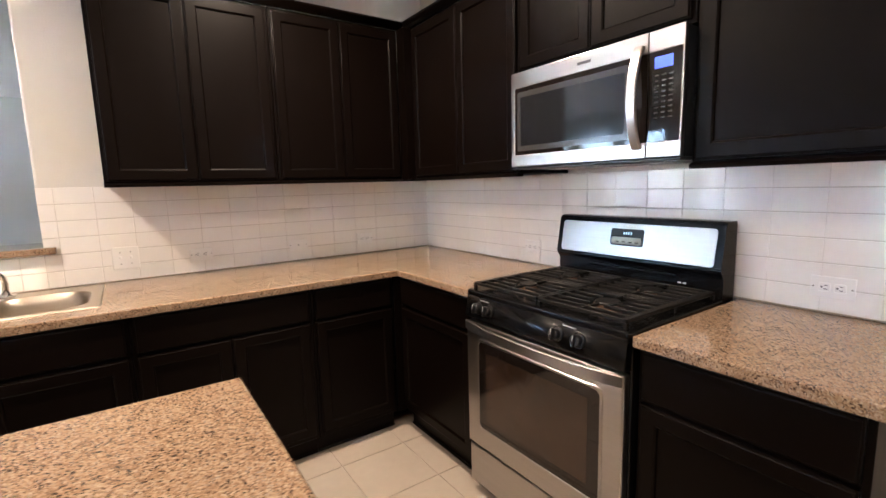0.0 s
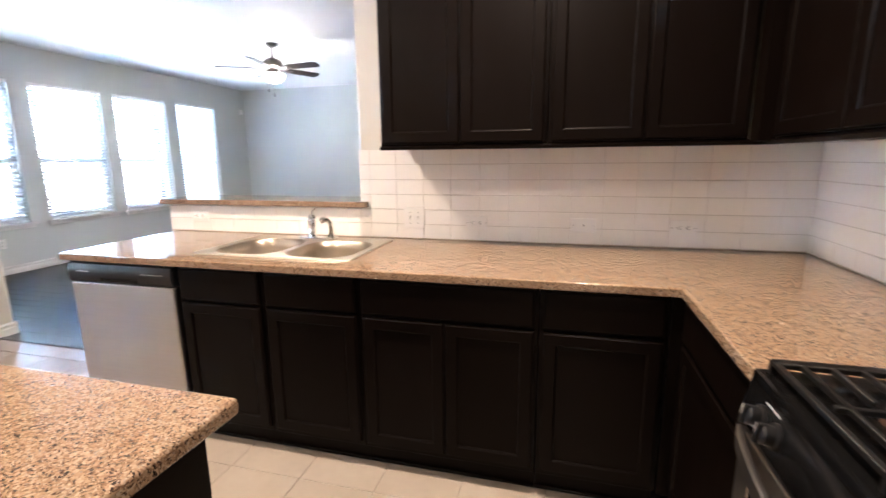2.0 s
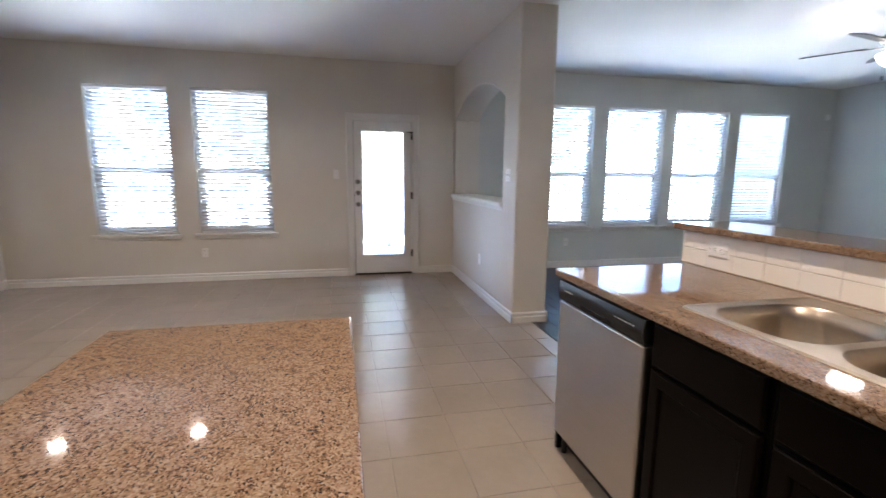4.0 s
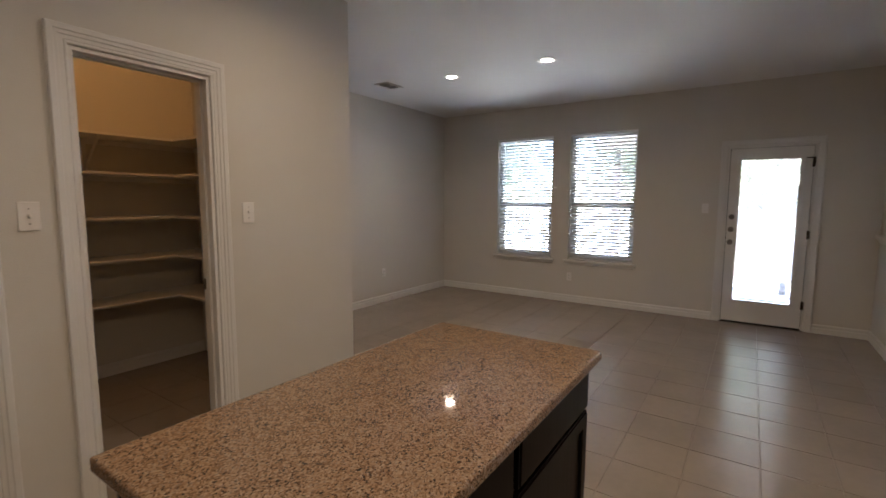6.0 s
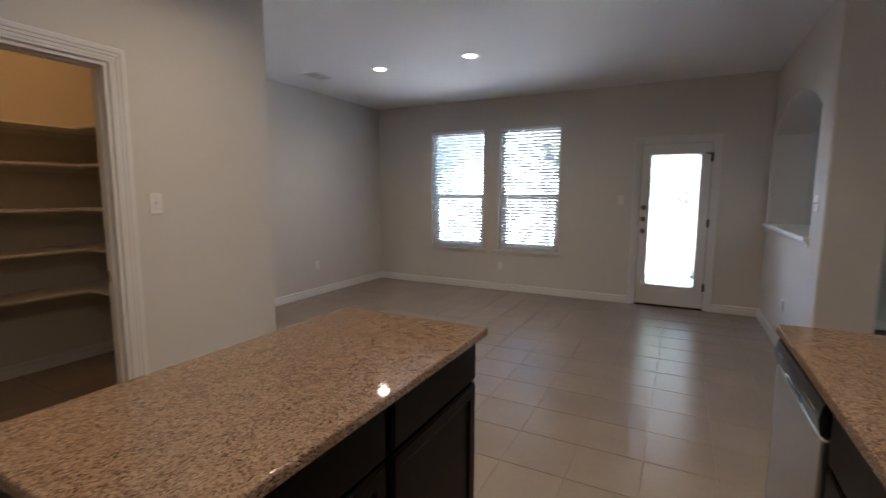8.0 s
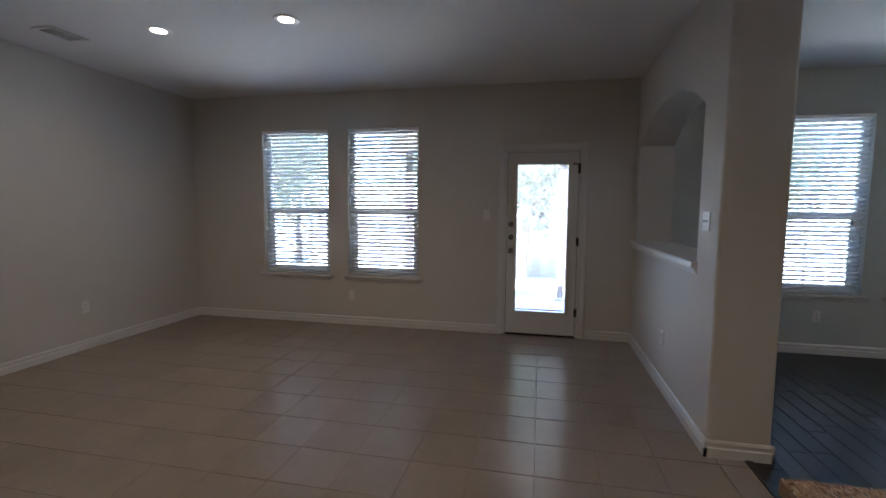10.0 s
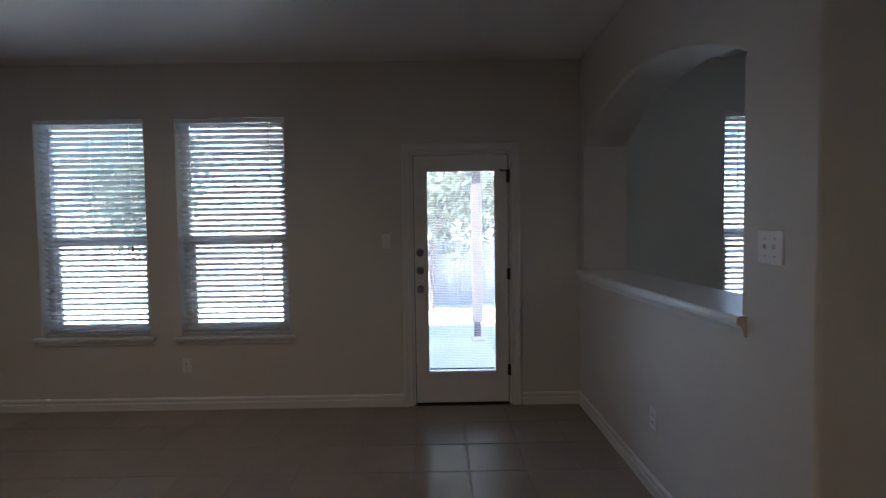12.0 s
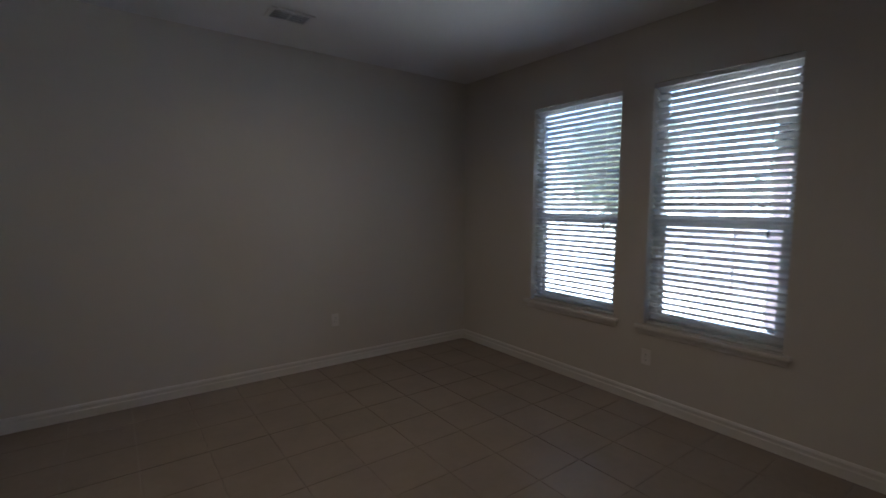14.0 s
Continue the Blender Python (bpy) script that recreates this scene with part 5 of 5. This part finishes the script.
def ceiling_fan(x, y):
    f = thing("ceiling_fan", (x, y, CEIL), "brushed nickel ceiling fan with dark blades, lamp lit", "ceiling fan")
    part("canopy", lathe(bmesh.new(), [(0.068, 0), (0.068, -0.012), (0.055, -0.035), (0.022, -0.052), (0.014, -0.054)], (x, y, CEIL), 28), M_NICKEL, f)
    part("downrod", cyl(bmesh.new(), (x, y, CEIL - 0.05), (x, y, CEIL - 0.18), 0.0125, n=14), M_NICKEL, f)
    part("motor_housing", lathe(bmesh.new(), [(0.02, -0.165), (0.05, -0.175), (0.09, -0.195), (0.115, -0.22), (0.118, -0.265), (0.1, -0.29), (0.075, -0.30), (0.02, -0.302)], (x, y, CEIL), 32), M_NICKEL, f, "brushed nickel motor housing")
    part("switch_cup", lathe(bmesh.new(), [(0.055, -0.302), (0.062, -0.32), (0.062, -0.35), (0.075, -0.36), (0.02, -0.362)], (x, y, CEIL), 28), M_NICKEL, f)
    g = part("glass_bowl", lathe(bmesh.new(), [(0.125, -0.362), (0.13, -0.372), (0.122, -0.40), (0.1, -0.435), (0.06, -0.462), (0.012, -0.472)], (x, y, CEIL), 32), M_SHADE, f, "frosted glass bowl glowing warm")
    g.visible_shadow = False
    part("finial", lathe(bmesh.new(), [(0.012, -0.472), (0.014, -0.48), (0.006, -0.494)], (x, y, CEIL), 14), M_NICKEL, f)
    for k in range(5):
        a = 72 * k - 6
        bm = bmesh.new()
        outline = [(0.2, -0.045), (0.26, -0.058), (0.6, -0.068), (0.655, -0.058), (0.672, -0.03), (0.672, 0.03), (0.655, 0.058), (0.6, 0.068), (0.26, 0.058), (0.2, 0.045)]
        lo = [bm.verts.new((u, v, -0.004)) for u, v in outline]
        hi = [bm.verts.new((u, v, 0.004)) for u, v in outline]
        loft(bm, lo, hi)
        bm.faces.new(lo), bm.faces.new(hi)
        bm.transform(pose(x, y, CEIL - 0.295, 0, 0, a) @ pose(0, 0, 0, -13, 0, 0))
        b = part("blade", bm, M_FANBLADE, f, "dark walnut blade")
        bm = bmesh.new()
        box(bm, 0.09, -0.014, -0.012, 0.22, 0.014, -0.004, 0.003)
        box(bm, 0.2, -0.03, -0.0105, 0.27, 0.03, -0.0045, 0.002)
        bm.transform(pose(x, y, CEIL - 0.295, 0, 0, a) @ pose(0, 0, 0, -13, 0, 0))
        part("blade_iron", bm, M_NICKEL, b)
    for dx, dz in ((0.04, 0.26), (-0.04, 0.2)):
        part("pull_chain", cyl(bmesh.new(), (x + dx, y - 0.07, CEIL - 0.345), (x + dx, y - 0.07, CEIL - 0.345 - dz), 0.0012, n=5), M_NICKEL, f)
        part("chain_pendant", lathe(bmesh.new(), [(0.003, 0.02), (0.009, 0.008), (0.009, -0.008), (0.003, -0.02)], (x + dx, y - 0.07, CEIL - 0.365 - dz), 10), M_FANBLADE, f)
    return f


ceiling_fan(-4.67, 2.92)

# unseen holders, added to go with the amber fills of the side rooms
for x, n in ((-2.75, "pantry"), (-0.95, "laundry")):
    fx = thing("ceiling_light", (x, -4.6, CEIL), "plain porcelain bulb holder on the %s ceiling" % n, "ceiling light")
    part("holder", lathe(bmesh.new(), [(0.06, 0), (0.06, -0.02), (0.03, -0.045), (0.02, -0.06), (0.012, -0.06)], (x, -4.6, CEIL), 20), M_PLASTIC, fx)

# small wall sensor in the living room corner
sn = thing("wall_sensor", (XW + 0.02, YN - 0.14, 2.31), "small white alarm sensor near the living room corner", "sensor")
part("sensor_body", bx(XW + 0.001, YN - 0.17, 2.28, XW + 0.04, YN - 0.11, 2.37, 0.008, 2), M_PLASTIC, sn)
part("lens", bx(XW + 0.04, YN - 0.16, 2.29, XW + 0.044, YN - 0.12, 2.33, 0.001), M_BLIND, sn)

# ---- pantry shelves ----
for z in (1.905, 1.625, 1.29, 0.975, 0.645):
    sh = thing("pantry_shelf", (-2.8, -5.3, z), "white painted L-shaped pantry shelf on wall cleats", "shelf", "pantry shelves")
    d = 0.36
    part("board", cells((XP + 0.121, XP + 0.121 + d, -1.951), (YS + 0.001, YS + d, YP - 0.14), lambda u, v: u > XP + 0.121 + d and v > YS + d, z - 0.018, z, "xy", 0.002), M_TRIM, sh, "white shelf board")
    part("cleat", bx(XP + 0.122, YS + 0.002, z - 0.058, -1.952, YS + 0.02, z - 0.0185), M_TRIM, sh)
    part("cleat", bx(XP + 0.122, YS + 0.02, z - 0.058, XP + 0.14, YP - 0.15, z - 0.0185), M_TRIM, sh)
    if z > 1.7:
        bm = bmesh.new()
        tube(bm, [(-2.72, YS + 0.02, z - 0.26), (-2.72, YS + 0.1, z - 0.18), (-2.72, YS + 0.31, z - 0.02)], 0.008, 8)
        box(bm, -2.735, YS + 0.001, z - 0.27, -2.705, YS + 0.012, z - 0.02)
        part("bracket", bm, M_TRIM, sh, "white shelf bracket")

# ---- laundry room ----
ls = thing("laundry_shelf", (-0.9, -5.35, 2.1), "white wooden shelf along the laundry back wall", "shelf")
part("board", bx(-1.874, YS + 0.001, 2.102, -0.001, YS + 0.34, 2.12, 0.002), M_TRIM, ls)
part("cleat", bx(-1.874, YS + 0.001, 2.02, -0.001, YS + 0.02, 2.1015), M_TRIM, ls)
part("hanging_rod", cyl(bmesh.new(), (-1.874, YS + 0.28, 2.05), (-0.001, YS + 0.28, 2.05), 0.015, n=14), M_FANBLADE, ls, "brown wooden rod")


def wall_box(x, z, label, w, dark, name, cat):
    b = thing(name, (x, YS, z), label, cat)
    part("cover_plate", bx(x - w / 2, YS + 0.001, z - 0.055, x + w / 2, YS + 0.008, z + 0.055, 0.002), M_HINGE if dark else M_PLASTIC, b)
    part("hole", cyl(bmesh.new(), (x, YS + 0.0075, z), (x, YS + 0.0095, z), 0.045 if dark else 0.03, n=20), M_BLACK, b)


wall_box(-1.70, 0.25, "dark dryer vent opening low on the wall", 0.13, True, "dryer_vent", "vent")
wall_box(-1.62, 1.14, "white dryer power outlet on the laundry wall", 0.13, False, "dryer_outlet", "outlet")

# ---- outside ----
YARD = -0.7                                        # the yard falls away from the house to the fence
bm = bmesh.new()
gx = [(300, -0.16), (-10.2, -0.16), (-11.2, -0.19), (-16.5, YARD), (-400, YARD)]
rows = [[bm.verts.new((x, y, z)) for x, z in gx] for y in (-300, -20, -8, 4, 16, 300)]
for a, b in zip(rows, rows[1:]):
    for k in range(len(gx) - 1):
        bm.faces.new((a[k], a[k + 1], b[k + 1], b[k]))
solo("ground", bm, M_GRASS, "sunlit dry lawn reaching the horizon", "ground", kind="structure", at=(0, 0, -0.16))
solo("patio_slab", bx(-10.4, -3.6, -0.3, XW - 0.16, -0.71, -0.1, 0.01), M_CONCRETE, "pale concrete patio slab outside the glazed door", "patio", kind="structure")
pr = thing("patio_roof", (-9.2, -2.0, 2.75), "flat tan patio roof carried on posts", "roof", kind="structure")
part("soffit", bx(-10.6, -3.8, 2.62, XW - 0.16, -0.5, 2.72), M_SOFFIT, pr)
part("beam", bx(-10.36, -3.8, 2.42, -10.2, -0.5, 2.62, 0.01), M_SOFFIT, pr)
post = thing("patio_post", (-10.28, -0.85, -0.1), "square tan patio post on a stepped base", "post")
part("shaft", bx(-10.35, -0.92, 0.155, -10.21, -0.78, 2.06, 0.006), M_BRICK, post)
part("capital", bx(-10.34, -0.91, 2.06, -10.22, -0.79, 2.42, 0.006), M_HINGE, post, "dark metal top bracket")
part("shoe", bx(-10.325, -0.895, -0.045, -10.235, -0.805, 0.155, 0.004), M_HINGE, post, "dark metal post sleeve")
part("plinth", bx(-10.37, -0.94, -0.1, -10.19, -0.76, -0.045, 0.008), M_CONCRETE, post)
copy_thing(post, pose(-10.28, -3.45, -0.1))

fence = thing("fence", (-17, 0, YARD), "tall weathered cedar privacy fence along the yard", "fence")
pk = finish(bx(-0.01, -0.066, 0, 0.01, 0.066, 1.85, 0.004), M_FENCE, "picket")
k = 0
for k in range(150):
    p = new("picket", pk)
    p.parent = fence
    p.location = (0.004 * math.sin(k * 1.7), -9 + k * 0.139, 0.012 * math.sin(k * 2.9))
for z in (0.35, 0.95, 1.55):
    part("rail", bx(-16.985, -9.05, z + YARD, -16.945, 11.9, z + YARD + 0.09), M_FENCE, fence)
for k in range(9):
    part("post", bx(-16.945, -9 + k * 2.5, YARD, -16.85, -8.91 + k * 2.5, YARD + 1.75), M_FENCE, fence)


def tree(x, y, h, spread, seed, label, n=5200):
    rnd = random.Random(seed)
    t = thing("tree", (x, y, YARD), label, "tree", "backyard trees")
    bm = bmesh.new()
    tips = []

    def limb(p, d, length, r, depth):
        pts, rad = [p], [r]
        for s in range(4):
            d = (d + Vector((rnd.uniform(-0.25, 0.25), rnd.uniform(-0.25, 0.25), rnd.uniform(-0.05, 0.2)))).normalized()
            pts.append(pts[-1] + d * length / 4)
        for a, b, f in zip(pts, pts[1:], (1, 0.85, 0.7, 0.55)):
            cyl(bm, a, b, r * f, r * f * 0.83, 7)
        tips.extend(pts[2:])
        if depth:
            for _ in range(4 if depth > 1 else 3):
                q = pts[rnd.randint(2, 4)]
                limb(q, (d * 0.6 + Vector((rnd.uniform(-1, 1), rnd.uniform(-1, 1), rnd.uniform(0.0, 0.6)))).normalized(), length * 0.62, r * 0.5, depth - 1)

    limb(Vector((x, y, YARD - 0.05)), Vector((0, 0, 1)), h * 0.5, 0.17, 3)
    part("trunk", bm, M_BARK, t, "grey branching trunk")
    verts, faces = [], []
    for _ in range(n):
        c = rnd.choice(tips) + Vector([rnd.gauss(0, spread) for _ in range(3)])
        if c.z < h * 0.1:
            continue
        u = Vector([rnd.gauss(0, 1) for _ in range(3)]).normalized()
        v = u.orthogonal().normalized()
        s = rnd.uniform(0.07, 0.15)
        i = len(verts)
        verts += [c - u * s, c + v * s * 0.45, c + u * s, c - v * s * 0.45]
        faces.append((i, i + 1, i + 2, i + 3))
    me = bpy.data.meshes.new("crown")
    me.from_pydata([tuple(p - ORIGIN[t]) for p in verts], [], faces)
    me.materials.append(M_LEAF)
    cr = new("crown", me)
    cr.parent = t
    tagged(cr, "uneven crown of small green leaves", kind="stuff")
    return t


tree(-15.6, -1.7, 6.2, 0.6, 3, "leafy oak in the backyard before the fence", 15000)
tree(-18.4, -4.6, 7.0, 0.7, 5, "tall leafy tree behind the fence", 14000)
tree(-19.6, 5.2, 6.5, 0.65, 8, "leafy tree behind the fence beyond the living room", 9000)
tree(-18.8, -10.5, 6.0, 0.6, 12, "leafy tree at the end of the yard", 7000)
tree(-18.6, -0.3, 7.5, 0.75, 21, "tall spreading tree close behind the fence", 16000)
nb = thing("neighbour_house", (-30, 3.5, YARD), "neighbouring single-storey house beyond the fence", "house")
part("wall", bx(-34, -3, YARD, -27.5, 10, 2.2), M_SOFFIT, nb)
bm = bmesh.new()
a = [bm.verts.new(p) for p in ((-34.5, -3.5, 2.2), (-27.0, -3.5, 2.2), (-30.8, -3.5, 4.5), (-34.5, 10.5, 2.2), (-27.0, 10.5, 2.2), (-30.8, 10.5, 4.5))]
for q in ((0, 1, 2), (3, 4, 5), (0, 1, 4, 3), (1, 2, 5, 4), (2, 0, 3, 5)):
    bm.faces.new([a[i] for i in q])
part("roof", bm, M_ROOF, nb, "grey shingle roof")
for y in (-1.2, 1.85, 6.5):
    w = part("window", bx(-27.5, y - 0.5, 0.15, -27.44, y + 0.5, 1.65), M_VINYL, nb)
    part("pane", bx(-27.445, y - 0.43, 0.22, -27.43, y + 0.43, 1.58), M_DARKGLASS, w)

# ---- pieces: splashback tiles, floor tiles, planks ----
TW, TH, JG, JV = 0.1545, 0.0812, 0.003, 0.0012


def bevelled_piece(name, w, h, t, bev, material, axis):
    bm = bmesh.new()
    a = [bm.verts.new(p) for p in ((0, 0, 0), (w, 0, 0), (w, h, 0), (0, h, 0))]
    b = [bm.verts.new(p) for p in ((0, 0, t - bev), (w, 0, t - bev), (w, h, t - bev), (0, h, t - bev))]
    c = [bm.verts.new(p) for p in ((bev, bev, t), (w - bev, bev, t), (w - bev, h - bev, t), (bev, h - bev, t))]
    loft(bm, a, b), loft(bm, b, c)
    bm.faces.new(c)
    if axis == "N":
        bm.transform(Matrix(((1, 0, 0, 0), (0, 0, -1, 0), (0, 1, 0, 0), (0, 0, 0, 1))))
    elif axis == "E":
        bm.transform(Matrix(((0, 0, -1, 0), (-1, 0, 0, 0), (0, 1, 0, 0), (0, 0, 0, 1))))
    return finish(bm, material, name, False)


def splash(name, axis, spans, label):
    """spans: (u0, u1, z0, z1); u runs along -x from the corner (north) or along -y (east)."""
    s = thing(name, (0, 0, CT), label, "splashback", kind="structure")
    meshes = {}
    for u0, u1, z0, z1, first in spans:
        bm = bx(-u1, 0.001, z0, -u0, 0.0085, z1) if axis == "N" else bx(0.001, -u1, z0, 0.0085, -u0, z1)
        part("grout", bm, M_WGROUT, s, "pale grey grout")
        bm = bx(-u1, -0.007, z0 - 0.0005, -u0, 0.0, z0 + 0.004, 0.0015) if axis == "N" else bx(-0.007, -u1, z0 - 0.0005, 0.0, -u0, z0 + 0.004, 0.0015)
        part("caulk", bm, M_CAULK, s, "tan caulk joint along the counter")
        rows = int(math.ceil((z1 - z0) / TH - 0.05))
        for r in range(rows):
            za = z0 + r * TH
            zb = min(za + TH, z1 + 0.0001)
            u = first
            while u < u1 - 0.004:
                a, b = max(u, u0), min(u + TW, u1)
                if b - a > 0.008:
                    key = (round(b - a - JV, 4), round(zb - za - JG, 4))
                    if key not in meshes:
                        meshes[key] = bevelled_piece("tile", key[0], key[1], 0.0075, 0.0012, M_SUBWAY, axis)
                    p = new("tile", meshes[key])
                    p.parent = s
                    w = Vector((-b + JV / 2, 0.0045, za + JG / 2)) if axis == "N" else Vector((0.0045, -a - JV / 2, za + JG / 2))
                    p.location = w - ORIGIN[s]
                u += TW
    return s


splash("splashback_north", "N", [(0.0, 2.19, CT + 0.001, 1.402, -0.0355), (2.1905, 3.53, CT + 0.001, 1.0845, -0.0355 + TW * 14)], "white glossy subway tile splashback behind the sink run")
splash("splashback_east", "E", [(0.0045, 2.70, CT + 0.001, 1.402, -0.1)], "white glossy subway tile splashback behind the range")

PX, PY, OX, OY = 0.345, 0.338, -5.24, -0.862
tile_me = bevelled_piece("floor_tile", PX - 0.005, PY - 0.005, 0.008, 0.0015, M_TILEF, "F")
rest = bmesh.new()
for i in range(-7, 16):
    for j in range(-14, 3):
        x, y = OX + i * PX, OY + j * PY
        x0, x1, y0, y1 = max(x, XW - 0.14), min(x + PX, 0.0), max(y, YS - 0.1), min(y + PY, -0.004)
        if x1 - x0 < 0.02 or y1 - y0 < 0.02:
            continue
        full = x1 - x0 > PX - 0.001 and y1 - y0 > PY - 0.001
        hidden = y > -0.7 and x > -3.4 or x > -0.7 and y > -2.9
        if full and not hidden and (y > -3.9 or x < -3.7) and j > -12:
            p = new("floor_tile", tile_me)
            p.parent = floor_tiles
            p.location = Vector((x + 0.0025, y + 0.0025, -0.008)) - ORIGIN[floor_tiles]
        else:
            box(rest, x0 + 0.0025, y0 + 0.0025, -0.008, x1 - 0.0025, y1 - 0.0025, 0.0)
tagged(part("edge_tiles", rest, M_TILEF, floor_tiles, "cut beige tiles along walls and in side rooms"), kind="stuff")

rnd = random.Random(4)
rest = bmesh.new()
row = 0
x = XW - 0.1
y = 0.0135
count = 0
while y < YN:
    x = XW - 0.1 - rnd.uniform(0, 0.9)
    while x < 0.0:
        ln = rnd.choice((0.6, 0.9, 1.2))
        a, b = max(x, XW - 0.05), min(x + ln, 0.0)
        if b - a > 0.03:
            if y < 2.4 and -6.6 < (a + b) / 2 < -2.6:
                part("plank", bx(a + 0.0008, y, -0.004, b - 0.0008, y + 0.1255, 0.0, 0.0012), M_WOOD, floor_wood)
                count += 1
            else:
                box(rest, a + 0.0008, y, -0.004, b - 0.0008, y + 0.1255, 0.0)
        x += ln
    y += 0.127
tagged(part("far_planks", rest, M_WOOD, floor_wood), kind="stuff")
